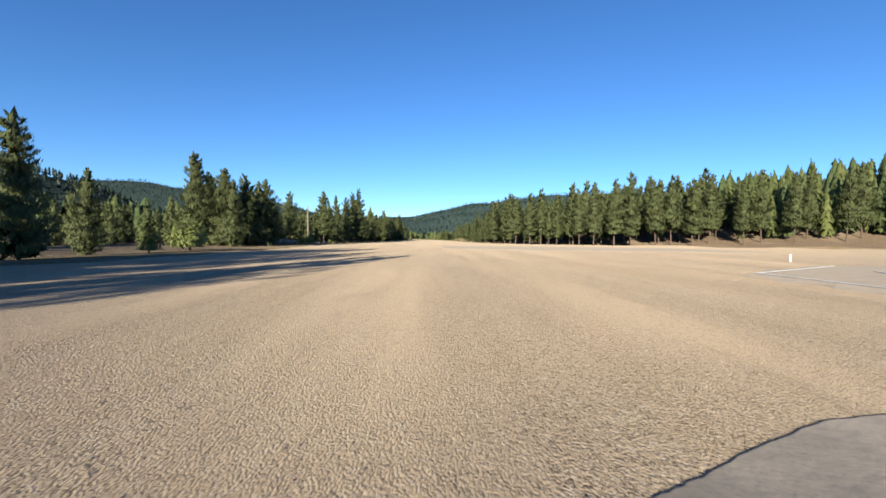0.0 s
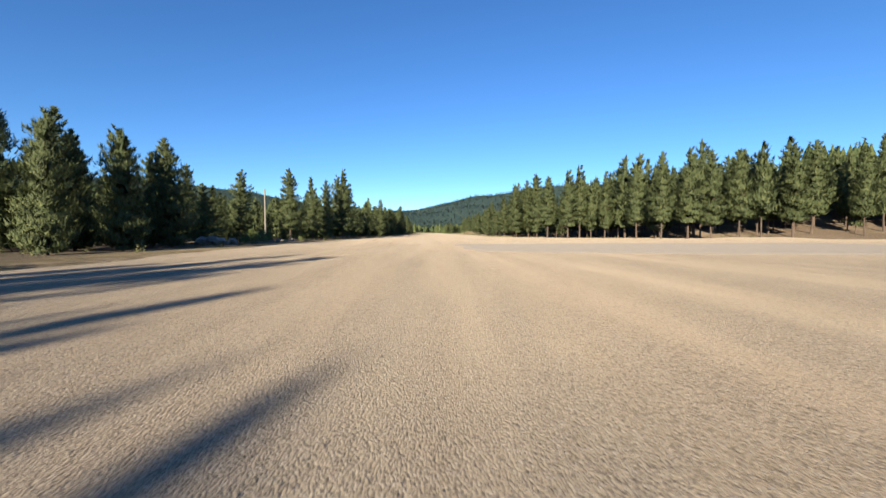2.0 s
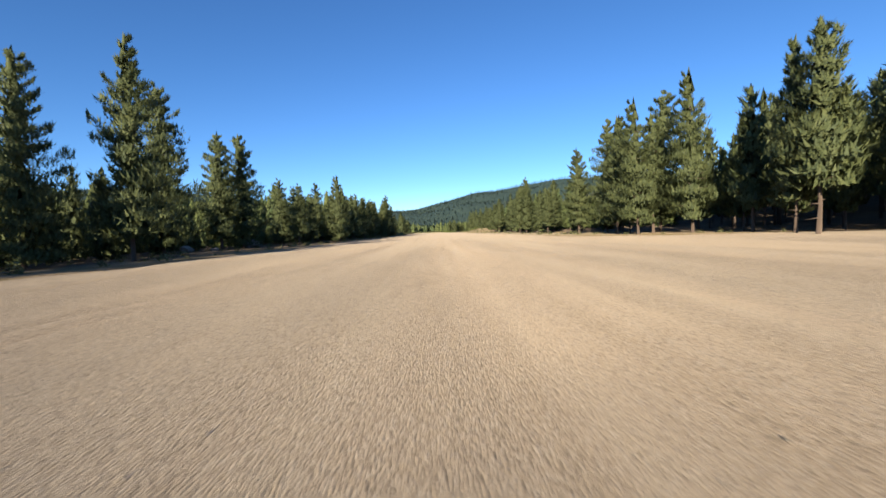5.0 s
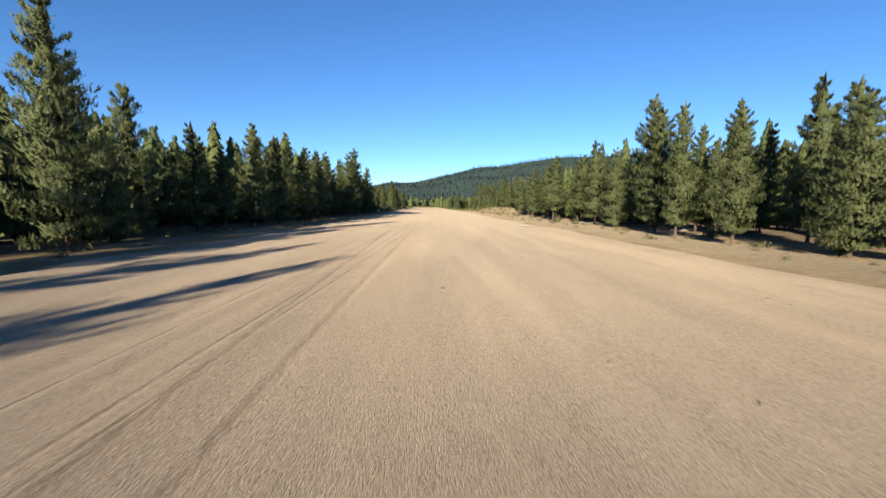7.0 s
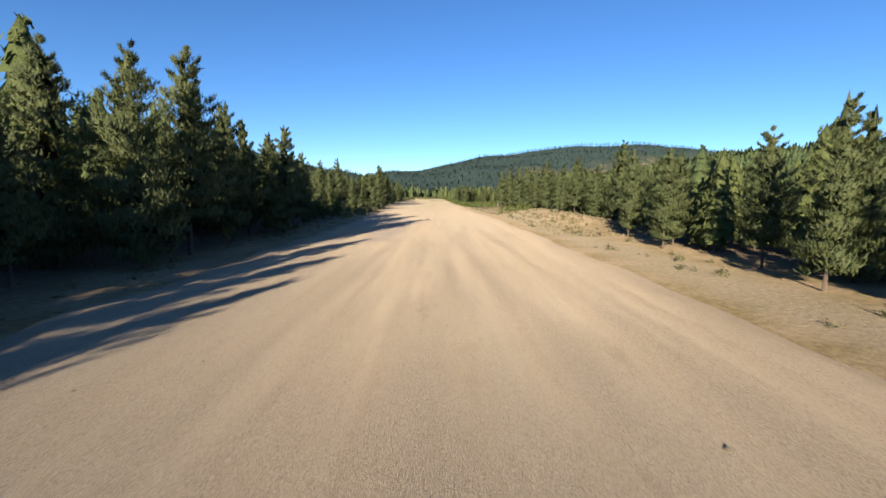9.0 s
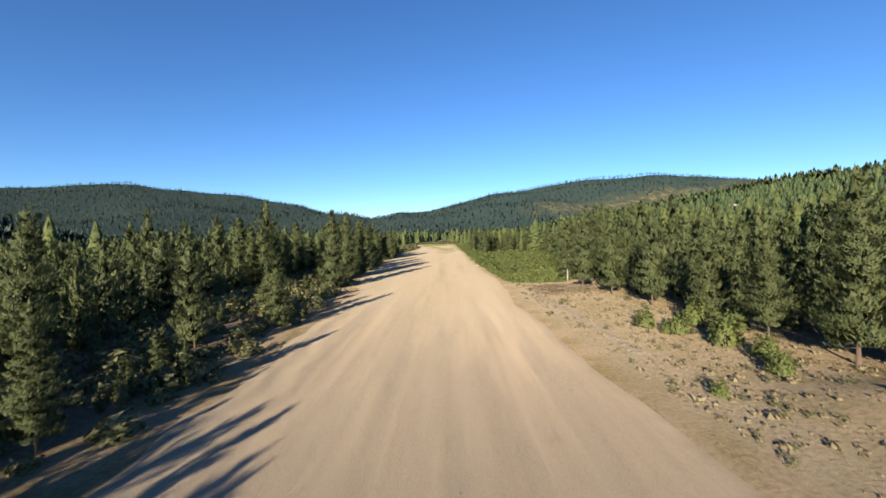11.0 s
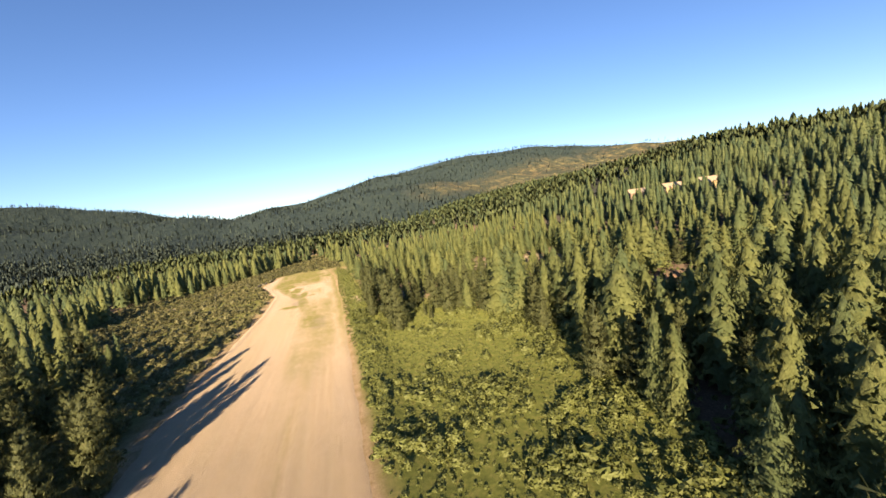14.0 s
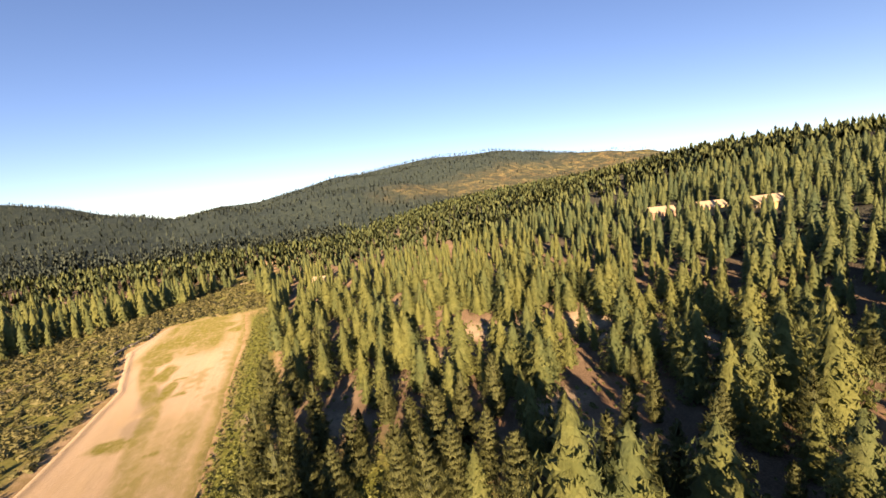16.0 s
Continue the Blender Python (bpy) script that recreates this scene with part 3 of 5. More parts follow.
def trunk_arrays(seed, sides=8, rings=8, r0=0.009):
    g = np.random.default_rng(seed + 900)
    V, T = [], []
    for i in range(rings):
        h = i / (rings - 1)
        r = r0 * (1 - 0.93 * h) * (1.35 if i == 0 else 1.0)
        ox, oy = g.normal(0, 0.0025, 2)
        for k in range(sides):
            a = 6.283 * k / sides
            V.append((ox + r * math.cos(a), oy + r * math.sin(a), 0.97 * h - (0.02 if i == 0 else 0)))
    for i in range(rings - 1):
        for k in range(sides):
            p, q = i * sides + k, i * sides + (k + 1) % sides
            T += [(p, q, q + sides), (p, q + sides, p + sides)]
    return np.array(V), np.array(T)


def limb_arrays(seed, count=26):
    """Bare limbs inside the crown and dead stubs below it."""
    g = np.random.default_rng(seed + 400)
    V, T = [], []
    for k in range(count):
        h = g.uniform(0.07, 0.8)
        a = g.uniform(0, 6.28)
        L = 0.13 * (1 - h) + 0.015
        if h < 0.16:
            L *= 0.5
        r = 0.0028
        d = np.array((math.cos(a), math.sin(a), g.uniform(-0.15, 0.3)))
        s = np.array((-math.sin(a), math.cos(a), 0))
        o = np.array((0, 0, h))
        n = len(V)
        V += [tuple(o + s * r), tuple(o - s * r), tuple(o + np.array((0, 0, r * 1.6))), tuple(o + d * L)]
        T += [(n, n + 1, n + 3), (n + 1, n + 2, n + 3), (n + 2, n, n + 3)]
    return np.array(V), np.array(T)


def layered(seed, layers, points, width=0.185, base=0.10):
    """A pine built of ragged drooping whorls, for woods seen from a distance."""
    g = np.random.default_rng(seed)
    V, T = [], []
    for i in range(layers):
        u = i / layers
        h = base + (1 - base) * u ** 0.95
        step = (1 - base) / layers
        r = width * (1 - u) ** 0.75 * (0.7 + 0.3 * S(u / 0.15)) + 0.008
        n0 = len(V)
        V.append((g.normal(0, 0.004), g.normal(0, 0.004), min(1.02, h + 1.7 * step)))
        a0 = g.uniform(0, 6.28)
        n = max(5, int(points * (0.55 + 0.45 * (1 - u))))
        for k in range(2 * n):
            a = a0 + 6.283 * (k + g.uniform(-0.3, 0.3)) / (2 * n)
            rr = r * (g.uniform(0.85, 1.25) if k % 2 == 0 else g.uniform(0.35, 0.62))
            zz = h + (g.normal(0, 0.25) * step if k % 2 == 0 else step * g.uniform(0.1, 0.7))
            V.append((rr * math.cos(a), rr * math.sin(a), zz))
        for k in range(2 * n):
            T.append((n0, n0 + 1 + k, n0 + 1 + (k + 1) % (2 * n)))
    return np.array(V, float), np.array(T)


def shell_normals(V, up=0.35, rough=0.0, seed=0):
    """Normals of a crown's rounded outline at its vertices."""
    N = np.stack([V[:, 0], V[:, 1], 0 * V[:, 0]], 1)
    N /= np.linalg.norm(N, axis=1)[:, None] + 1e-6
    N[:, 2] = up + 0.9 * np.clip(V[:, 2] - 0.75, 0, 1)
    if rough:
        g = np.random.default_rng(seed + 77)
        N = N + np.repeat(g.normal(0, rough, (len(V) // 3 + 1, 3)), 3, 0)[:len(V)]
    return N / np.linalg.norm(N, axis=1)[:, None]


def face_out(V, T, N):
    """Wind every triangle so that it faces outwards."""
    n = np.cross(V[T[:, 1]] - V[T[:, 0]], V[T[:, 2]] - V[T[:, 0]])
    flip = np.einsum('ij,ij->i', n, N[T[:, 0]]) < 0
    T = T.copy()
    T[flip] = T[flip][:, [0, 2, 1]]
    return T


def core_cone(seed, layers, points, width, base, rounded):
    """Overlapping soft skirts that fill the inside of a crown."""
    g = np.random.default_rng(seed)
    V, T = [], []
    step = (1 - base) / layers
    for i in range(layers):
        u = i / layers
        r = width * ((1 - rounded) * (1 - u) ** 0.85 + rounded * (1 - u ** 2.0) ** 0.9) * (0.75 + 0.25 * S(u / 0.12)) + 0.01
        h = base + (0.97 - base) * u
        n0, n = len(V), points
        V.append((0.0, 0.0, min(1.0, h + 2.2 * step)))
        a0 = g.uniform(0, 6.28)
        for k in range(2 * n):
            a = a0 + 6.283 * (k + g.uniform(-0.25, 0.25)) / (2 * n)
            rr = r * (g.uniform(0.82, 1.25) if k % 2 == 0 else g.uniform(0.5, 0.8))
            V.append((rr * math.cos(a), rr * math.sin(a), h + step * (g.uniform(-0.35, 0.1) if k % 2 == 0 else g.uniform(0.1, 0.5))))
        T += [(n0, n0 + 1 + k, n0 + 1 + (k + 1) % (2 * n)) for k in range(2 * n)]
    return np.array(V, float), np.array(T)


def with_core(cv, ct, seed, layers, points, width, base, core, squash, rough, rounded=None):
    if rounded is None:
        sv, st = layered(seed + 5, layers, points, width * core, base)
    else:
        sv, st = core_cone(seed + 5, layers, points, width * core, base, rounded)
    sv = sv * np.array([0.95, 0.95, squash])
    V = np.concatenate([cv, sv])
    T = np.concatenate([ct, st + len(cv)])
    N = np.concatenate([shell_normals(cv, 0.35, rough, seed), shell_normals(sv, 0.3)])
    T = face_out(V, T, N)
    n = np.cross(V[T[:, 1]] - V[T[:, 0]], V[T[:, 2]] - V[T[:, 0]])[:len(ct)]
    n /= np.linalg.norm(n, axis=1)[:, None] + 1e-9
    N[:len(cv)] = 0.7 * N[:len(cv)] + 0.45 * np.repeat(n, 3, 0)
    return V, T, N / np.linalg.norm(N, axis=1)[:, None]


def dense_crown(seed, clumps, slivers, width, base, size, rounded, core=0.42):
    cv, ct = crown_arrays(seed, clumps, slivers, width, base, size, rounded)
    return with_core(cv, ct, seed, 9, 6, width, base, core, 0.94 if rounded > 0.3 else 1.0, 0.42)


def full_crown(seed, boughs, slivers, width, base, size, rounded, core=0.82, layers=11):
    """A full pine whose needle sprays lie on the face of the crown, for woods seen from above."""
    g = np.random.default_rng(seed)
    u = (np.arange(boughs) + g.uniform(0, 1, boughs)) / boughs
    u = 1 - (1 - u) ** 0.68
    prof = (1 - rounded) * (1 - u) ** 0.85 + rounded * (1 - u ** 2.0) ** 0.9
    a = np.arange(boughs) * 2.3999 + g.normal(0, 0.3, boughs)
    L = width * prof * (0.7 + 0.3 * S(u / 0.12)) * np.clip(1 + 0.14 * np.sin(2 * a + seed) + g.normal(0, 0.15, boughs), 0.6, 1.4) + 0.012
    h0 = base + (0.97 - base) * u
    n = boughs * slivers
    Lr, ar, hr, ur = (np.repeat(q, slivers) for q in (L, a, h0, u))
    ar = ar + g.normal(0, 0.17, n) / (0.35 + prof.repeat(slivers))
    f = 1.02 - 0.55 * g.uniform(0, 1, n) ** 1.6
    out = np.stack([np.cos(ar), np.sin(ar), 0 * ar], 1)
    tang = np.stack([-np.sin(ar), np.cos(ar), 0 * ar], 1)
    up = np.array([0, 0, 1.0])
    P = out * (f * Lr)[:, None] + up * (hr - 0.25 * (f - 0.6) * Lr + g.normal(0, 0.012, n))[:, None]
    D = up * 0.8 + out * g.normal(-0.12, 0.3, n)[:, None] + tang * g.normal(0, 0.5, n)[:, None]
    D /= np.linalg.norm(D, axis=1)[:, None]
    B = tang + up * g.normal(0, 0.35, n)[:, None] + out * g.normal(0, 0.25, n)[:, None]
    B /= np.linalg.norm(B, axis=1)[:, None]
    k = (size * g.uniform(0.65, 1.4, n) * (1.1 - 0.35 * ur))[:, None]
    V = np.stack([P + B * 0.011 * k - D * 0.010 * k, P - B * 0.011 * k - D * 0.010 * k, P + D * 0.026 * k], 1).reshape(-1, 3)
    V[:, 2] = np.clip(V[:, 2], 0.02, 1.02)
    return with_core(V, np.arange(len(V)).reshape(-1, 3), seed, layers, 6, width, base, core, 0.97, 0.2, rounded)


def low_crown(seed, layers, points, width=0.2, base=0.10):
    v, t = layered(seed, layers, points, width, base)
    N = shell_normals(v, 0.35)
    return v, face_out(v, t, N), N


def crown_mesh(name, arrays, material):
    v, t, n = arrays
    return fast_mesh(name, v, t, material, n)


def pine_thing(seed, clumps, slivers, size, width, rounded, base=None, core=0.42):
    root = new("pine_tree")
    root.empty_display_size = 0.3
    tv, tt = trunk_arrays(seed)
    lv, lt = limb_arrays(seed)
    trunk = new("trunk", fast_mesh("trunk", np.concatenate([tv, lv]), np.concatenate([tt, lt + len(tv)]), BARK))
    crown = new("crown", crown_mesh("crown", dense_crown(seed, clumps, slivers, width, (0.05, 0.11, 0.18)[seed % 3] if base is None else base, size, rounded, core), NEEDLE))
    trunk.parent = root
    crown.parent = root
    return root


SHAPES = [(0.195, 0.15), (0.21, 0.4), (0.17, 0.1), (0.185, 0.45), (0.22, 0.25), (0.165, 0.3)]
NEAR = [pine_thing(11 + k, 72, 150, 0.9, *SHAPES[k]) for k in range(6)]
MID = [pine_thing(31 + k, 56, 68, 1.3, *SHAPES[k]) for k in range(5)]
FULL = [pine_thing(111 + k, 84, 96, 1.2, w, r, 0.03, 0.72) for k, (w, r) in enumerate(((0.20, 0.3), (0.215, 0.45), (0.19, 0.2)))]
SLIM = [pine_thing(121 + k, 70, 74, 1.25, w, r, b, 0.5) for k, (w, r, b) in enumerate(((0.135, 0.05, 0.17), (0.15, 0.12, 0.2), (0.125, 0.0, 0.15), (0.16, 0.2, 0.22)))]

# front rows beside the strip: x, y, height
LEFT_A = [(-10.5, 16.1, 3.9), (-11.2, 20.4, 2.9), (-15.8, 42.1, 6.3), (-14.6, 43.5, 5.5), (-13, 40.9, 4.5), (-12.5, 44.8, 4.7), (-16.6, 47, 5.6), (-14.5, 49, 5.7), (-13.6, 52, 5.5), (-15.6, 54.2, 5.3), (-17.6, 50.4, 5.6), (-15.2, 46.2, 5.0), (-17, 62.1, 5.3),
          (-15, 60, 3.9), (-16, 64.3, 4.1), (-17, 68.7, 4.0), (-16.8, 73, 6.2), (-12.7, 73.8, 6.3), (-12.5, 82.3, 6.4), (-12.3, 87.9, 6.5), (-10.8, 91.5, 8.1),
          (-12.4, 97.6, 8.0), (-13.4, 107.9, 7.3), (-13.2, 111.6, 7.7), (-19.8, 114.6, 5.4), (-10.6, 117, 4.8), (-13.4, 123.6, 5.9), (-13.3, 127.6, 5.5), (-12, 129.4, 4.1)]
LEFT_B = [(-9.9, 133.0, 6.8), (-10.9, 137, 4.0), (-11.7, 140.2, 5.9), (-11, 145, 5.1), (-10.4, 147.3, 4.2), (-10.7, 153.7, 6.3), (-10.2, 157, 5.7), (-10.8, 161.2, 6.2),
          (-10, 164.2, 5.2), (-10.6, 167.2, 5.8), (-13.3, 169.5, 7.2), (-13.0, 179.5, 7.2), (-12.6, 187, 7.4), (-13.4, 193.5, 7.3), (-12.8, 200, 7.6), (-13.6, 206.5, 7.4),
          (-12.6, 213, 7.0), (-10.4, 171.4, 6.2), (-9.6, 203, 5.0), (-11.9, 210.5, 6.4), (-9.8, 187, 7.4), (-10.9, 199.5, 7.2)]
LEFT_D = [(-11.3, 176.8, 6.4), (-10.8, 182.2, 4.4), (-10.1, 191.8, 8.2), (-10.2, 197, 6.2), (-11.2, 203.3, 6.8), (-10.2, 207.5, 6.9), (-12.9, 221.7, 6.2), (-11, 217.2, 5.9),
          (-10.4, 227, 5.0), (-13, 234.2, 4.7), (-11.3, 236, 3.4), (-14.5, 240.5, 4.4), (-16, 242.1, 6.2), (-11.2, 247, 4.2), (-17.0, 255.1, 7.2), (-13.2, 262, 5.4),
          (-10.6, 268, 4.6), (-13.6, 276, 4.0), (-12.8, 297, 8.6)]
RIGHT_A = [(13, 91.1, 7.0), (14, 84.8, 7.2), (17.4, 82.8, 6.8), (25.4, 76.0, 7.6), (23.4, 76.4, 8.4), (20.4, 75.2, 8.0), (30, 79.7, 8.6), (19.9, 80.5, 7.6),
           (16.5, 90, 8.3), (12.6, 89.2, 6.9), (10.7, 101.5, 7.1), (10.9, 105.6, 7.0), (10.5, 113.8, 6.2), (13, 105.5, 7.1), (14, 107.2, 8.7), (12.4, 113.2, 8.2),
           (13.4, 101.0, 8.4), (17, 108.5, 7.0), (14.2, 116, 8.8), (15.4, 119.3, 8.0), (12.2, 121.9, 4.7), (10.6, 126.8, 4.3), (10.6, 130.8, 4.2), (11.5, 132.3, 4.7), (9.9, 135.5, 4.4), (9.8, 140, 5.3)]
RIGHT_B = [(13.2, 136.8, 5.7), (14.2, 141.8, 4.8), (10.7, 144.8, 5.9), (13.2, 146, 5.3), (15, 145.6, 6.4), (12, 149.4, 7.2), (11, 152.5, 4.8), (11.2, 157.7, 5.7),
           (12.6, 161, 5.9), (11.6, 163.4, 5.2), (10.3, 168, 5.5), (11.8, 165.6, 5.0), (10.5, 171.6, 4.8), (11, 176.9, 4.8), (11, 183.2, 5.4), (12.3, 189, 5.2), (11.5, 197, 5.0), (12.5, 206, 5.6),
           (14.2, 236.3, 3.6), (19, 240.8, 6.4), (17.2, 243.6, 7.4), (18.2, 247.6, 6.6), (16.4, 250.3, 5.6), (15.6, 254.5, 7.6), (14.8, 259.6, 5.0), (14.3, 265, 5.3), (14.2, 274, 6.6), (13.4, 281.7, 7.2), (12.6, 289, 7.2), (26, 253.6, 10.6)]

LEFT_C = [(-13.6, 311.6, 8.9), (-13.3, 329.6, 7.1), (-13.1, 319.8, 7.5), (-22.9, 315.2, 6.7), (-13.2, 341.9, 6.7), (-26.6, 308.7, 8.8), (-29.4, 319.8, 6.2), (-23.2, 324.9, 8.5), (-17.3, 323.1, 7.9), (-16, 346.7, 7.5), (-22.7, 340.4, 8.3), (-37.8, 347.4, 7.2),
          (-21.4, 347.8, 8.7), (-30.5, 397.8, 7.8), (-17.1, 392.1, 6.7), (-26.2, 411.5, 4), (-34.3, 422.4, 6.9), (-14.1, 377.6, 7.2), (-14.1, 385.7, 7.2), (-17.5, 398.5, 7.1), (-16.7, 383.6, 6.3), (-24.1, 304.9, 7.4), (-23.9, 299.5, 6.6), (-18.6, 364.5, 6.9),
          (-17.7, 376.3, 7.3)]
RIGHT_C = [(14.7, 306.5, 8.1), (15.2, 300.8, 8.6), (17.4, 299.9, 8.6), (21, 303.3, 7.6), (19.3, 324.2, 6.5), (21.9, 340.5, 6.5), (25.1, 384.3, 7.3), (27.1, 379.2, 6.9), (29.7, 376.7, 7.2), (31.4, 370.4, 6.1), (11.3, 426.5, 7.6), (23, 441.9, 6.9),
           (28.2, 409.6, 7.3), (11, 436.6, 7.8), (9.1, 447.5, 7), (20.2, 431.7, 7.2), (25.9, 429, 7), (32.5, 421.4, 6.8), (39, 416, 4.5), (29.9, 402.8, 5.7), (33.5, 400.5, 4.5), (28, 406.7, 5.6), (40.2, 405.6, 4.6)]
RIGHT_F = [(8.4, 441.6, 5.5), (12.7, 443.1, 6), (14.3, 437.9, 6.2), (11.4, 452.1, 6.3), (8.5, 455, 5.6), (13.7, 455.9, 5.6), (16.2, 443.8, 6.2), (19.1, 438.3, 6.4), (11.7, 468.2, 6), (8.9, 474.2, 5.7), (15, 483.5, 5.8), (22.8, 435.3, 6.2),
           (26.1, 436.6, 5.8), (30.2, 432.2, 6.2), (24.4, 450.2, 5.6), (33.2, 428.6, 5.7), (36.5, 430.8, 5.7), (40.5, 424.6, 5.4), (42.7, 426.5, 5.4), (35.9, 423.7, 5.7)]
RIGHT_E = [(34, 77.5, 8.8), (37.5, 80.2, 9.2), (40.5, 76.8, 8.4), (44, 79, 9.6), (47, 76.4, 9.0), (50.5, 79.4, 9.8), (54, 76.6, 9.2), (57.5, 78.6, 10.2), (61, 76.2, 9.6), (65, 78.4, 10.4), (69, 76.6, 10.0), (32, 84, 9.0), (73, 78, 10.4)]
RIGHT_D = [(26.3, 444, 6.9), (30.6, 448, 6.8), (13.9, 450.3, 5), (17.4, 448.7, 4.3), (21.7, 446.6, 4.9), (33.6, 437.6, 4.8), (41.7, 434.3, 5.1), (44.5, 442.2, 4.8), (9.7, 462.6, 7.8), (15.3, 476, 6.8), (20.4, 453.7, 5.7)]

GRP = "pines along the airstrip"
rt = random.Random(3)


def put_tree(x, y, h, kinds, label):
    src = rt.choice(kinds)
    m = pose(WIDE * x, y, WIDE * float(ground_z(x, y)) - 0.05, rt.uniform(-2, 2), rt.uniform(-2, 2), rt.uniform(0, 360))
    w = rt.uniform(0.82, 1.08)
    ob = copy_thing(src, m)
    ob.matrix_basis = m @ Matrix.Diagonal((WIDE * h * w, WIDE * h * w, WIDE * h, 1))
    return tagged(ob, label, "tree", GRP, "")


placed = []
for rows in (LEFT_A, LEFT_B, LEFT_D, RIGHT_A, RIGHT_B, LEFT_C, RIGHT_C, RIGHT_D, RIGHT_E, RIGHT_F):
    for x, y, h in rows:
        placed.append((x, y))
        tall = "tall" if h > 6 else ("young" if h < 4.5 else "slender")
        kinds = SLIM if x > 0 and y < 96 else (FULL if y < 60 or y > 296 else (NEAR if y < 260 else MID))
        put_tree(x, y, h, kinds, f"{tall} dark green pine with brown trunk standing on dry needle litter")
for y in np.arange(-64, 4, 3.1):
    x = -11.5 - rt.uniform(0, 3.5)
    placed.append((x, y))
    put_tree(x, y, rt.uniform(5.5, 8.6), MID, "tall dark green pine at the edge of the gravel")

for x, y, h in ((-9.3, -16.3, 8.0), (-10.4, -18.6, 8.5), (-12.5, -3.7, 7.2), (-11.3, -6.5, 6.6)):
    placed.append((x, y))
    put_tree(x, y, h, MID, "tall dark green pine at the edge of the gravel")

for x, y, h in ((47.5, 421.5, 6.4), (50.5, 424.5, 5.2), (71.5, 402.0, 6.8), (73.0, 421.0, 5.6), (45.6, 412.5, 5.0), (66.0, 396.0, 4.4), (62.5, 426.0, 5.8)):
    placed.append((x, y))
    put_tree(x, y, h, MID, "green pine standing on the bank of the pond")

rs = random.Random(19)
for k in range(46):
    y = rs.uniform(212, 300)
    x = float(left_edge(y)) - rs.uniform(0.8, 7.5)
    put_tree(x, y, rs.uniform(0.7, 2.2), MID, "young green pine sapling growing beside the gravel strip")

# scattered woods
grand = np.random.default_rng(77)


def scatter(x0, x1, y0, y1, cell, jit=0.48):
    a, b = np.meshgrid(np.arange(x0, x1, cell), np.arange(y0, y1, cell))
    a = a.ravel() + grand.uniform(-jit, jit, a.size) * cell
    b = b.ravel() + grand.uniform(-jit, jit, b.size) * cell
    return a, b


SLOPE_HOUSES = ((121.5, 515.0), (124.0, 496.0), (116.5, 532.0))


def allowed(x, y):
    right = x > np.interp(y, [0, 76, 80, 90, 100, 205, 222, 288, 299, 314.9, 379.5, 412.4, 422.7, 431.4, 533.2, 570, 635.4], [75, 72, 20, 13, 12.5, 12.5, 17, 15, 13.5, 16.7, 26.6, 30.7, 26, 10.4, 7.4, 4.9, -2.3])
    left = x < np.interp(y, [-70, 40, 48, 76, 80, 128, 132, 215, 222, 240, 262, 276, 343.8, 363.4, 430.1, 478.4, 555.4, 591.9, 635.4], [-24, -24, -18.5, -18.5, -13.5, -14, -12.5, -13.5, -18, -18.5, -18.5, -21.5, -20.8, -18.1, -23, -55.1, -49.2, -23.4, -8])
    ok = right | left
    # the pond and the low brushy shore in front of it
    for f in (0.0, 0.25, 0.5):
        ok &= np.hypot((x - 59.5 + 15 * f) / (11.5 - 3 * f), (y - 411.0 + 12 * f) / (11.0 - 3 * f)) > 1
    gaps = wobble(x, y, 0.045, 5) + 0.6 * wobble(x, y, 0.11, 8)
    ok &= gaps > -1.15
    for a, b in SLOPE_HOUSES:
        ok &= np.hypot(x - a, y - b + 3) > 6.0
    along = np.clip((436 - y) / 30, 0, 1)
    ok &= np.hypot(x + 70.3 - 16 * along, y - 436 + 30 * along) > 5.0
    for a, b, p, q in SANDS[1:19]:
        ok &= (np.hypot((x - a) / p, (y - b + 3) / (q + 3)) > 0.8) | (wobble(x, y, 1.3, 2) > 0.5)
    return ok


def clear_of(x, y, d):
    px, py = np.array(placed).T
    return np.array([np.min((px - a) ** 2 + (py - b) ** 2) > c * c for a, b, c in zip(x, y, d)])


ax, ay = scatter(-60, 0, -70, 300, 2.8)
bx, by = scatter(-25, -12, 104, 224, 2.7)
ax, ay = np.concatenate([ax, bx]), np.concatenate([ay, by])
bx, by = scatter(0, 90, 60, 300, 3.2)
ax, ay = np.concatenate([ax, bx]), np.concatenate([ay, by])
bx, by = scatter(-60, 90, 300, 640, 4.2)
thinner = ((bx > 5) & (by > 430)) | ((bx > 13) & (by > 340))
k = ~thinner | (grand.random(len(bx)) < 0.86 + 0.3 * wobble(bx, by, 0.16, 21))
bx, by = bx[k], by[k]
ax, ay = np.concatenate([ax, bx]), np.concatenate([ay, by])
bx, by = scatter(20, 50, 352, 402, 3.6)
ax, ay = np.concatenate([ax, bx]), np.concatenate([ay, by])
k = allowed(ax, ay)
ax, ay = ax[k], ay[k]
k = clear_of(ax, ay, np.where(ay > 300, 2.6, 1.8))
ax, ay = ax[k], ay[k]
hts = grand.normal(0, 1, len(ax))
hts = np.where(ay > 300, 7.1 + 1.9 * hts, np.where(ax < 0, 5.1 + 1.15 * hts, 5.1 + 0.9 * hts))
hts = np.where((ax < 0) & (ay < 82), np.where((ax < -24) & (ay > 60), 4.2, 3.3) + 0.4 * (hts - 5.3), hts)
hts = np.where((ax < -13) & (ay > 82) & (ay < 130), 4.0 + 0.5 * (hts - 5.3), hts)
hts = np.where((ax < 0) & (ay > 168) & (ay < 222), hts + 1.2, hts)
hts = np.where((ax < 0) & (ay > 222) & (ay < 300), hts - 0.5, hts)
hts = np.where((ax > 22) & (ay > 225), hts + 1.0, hts)
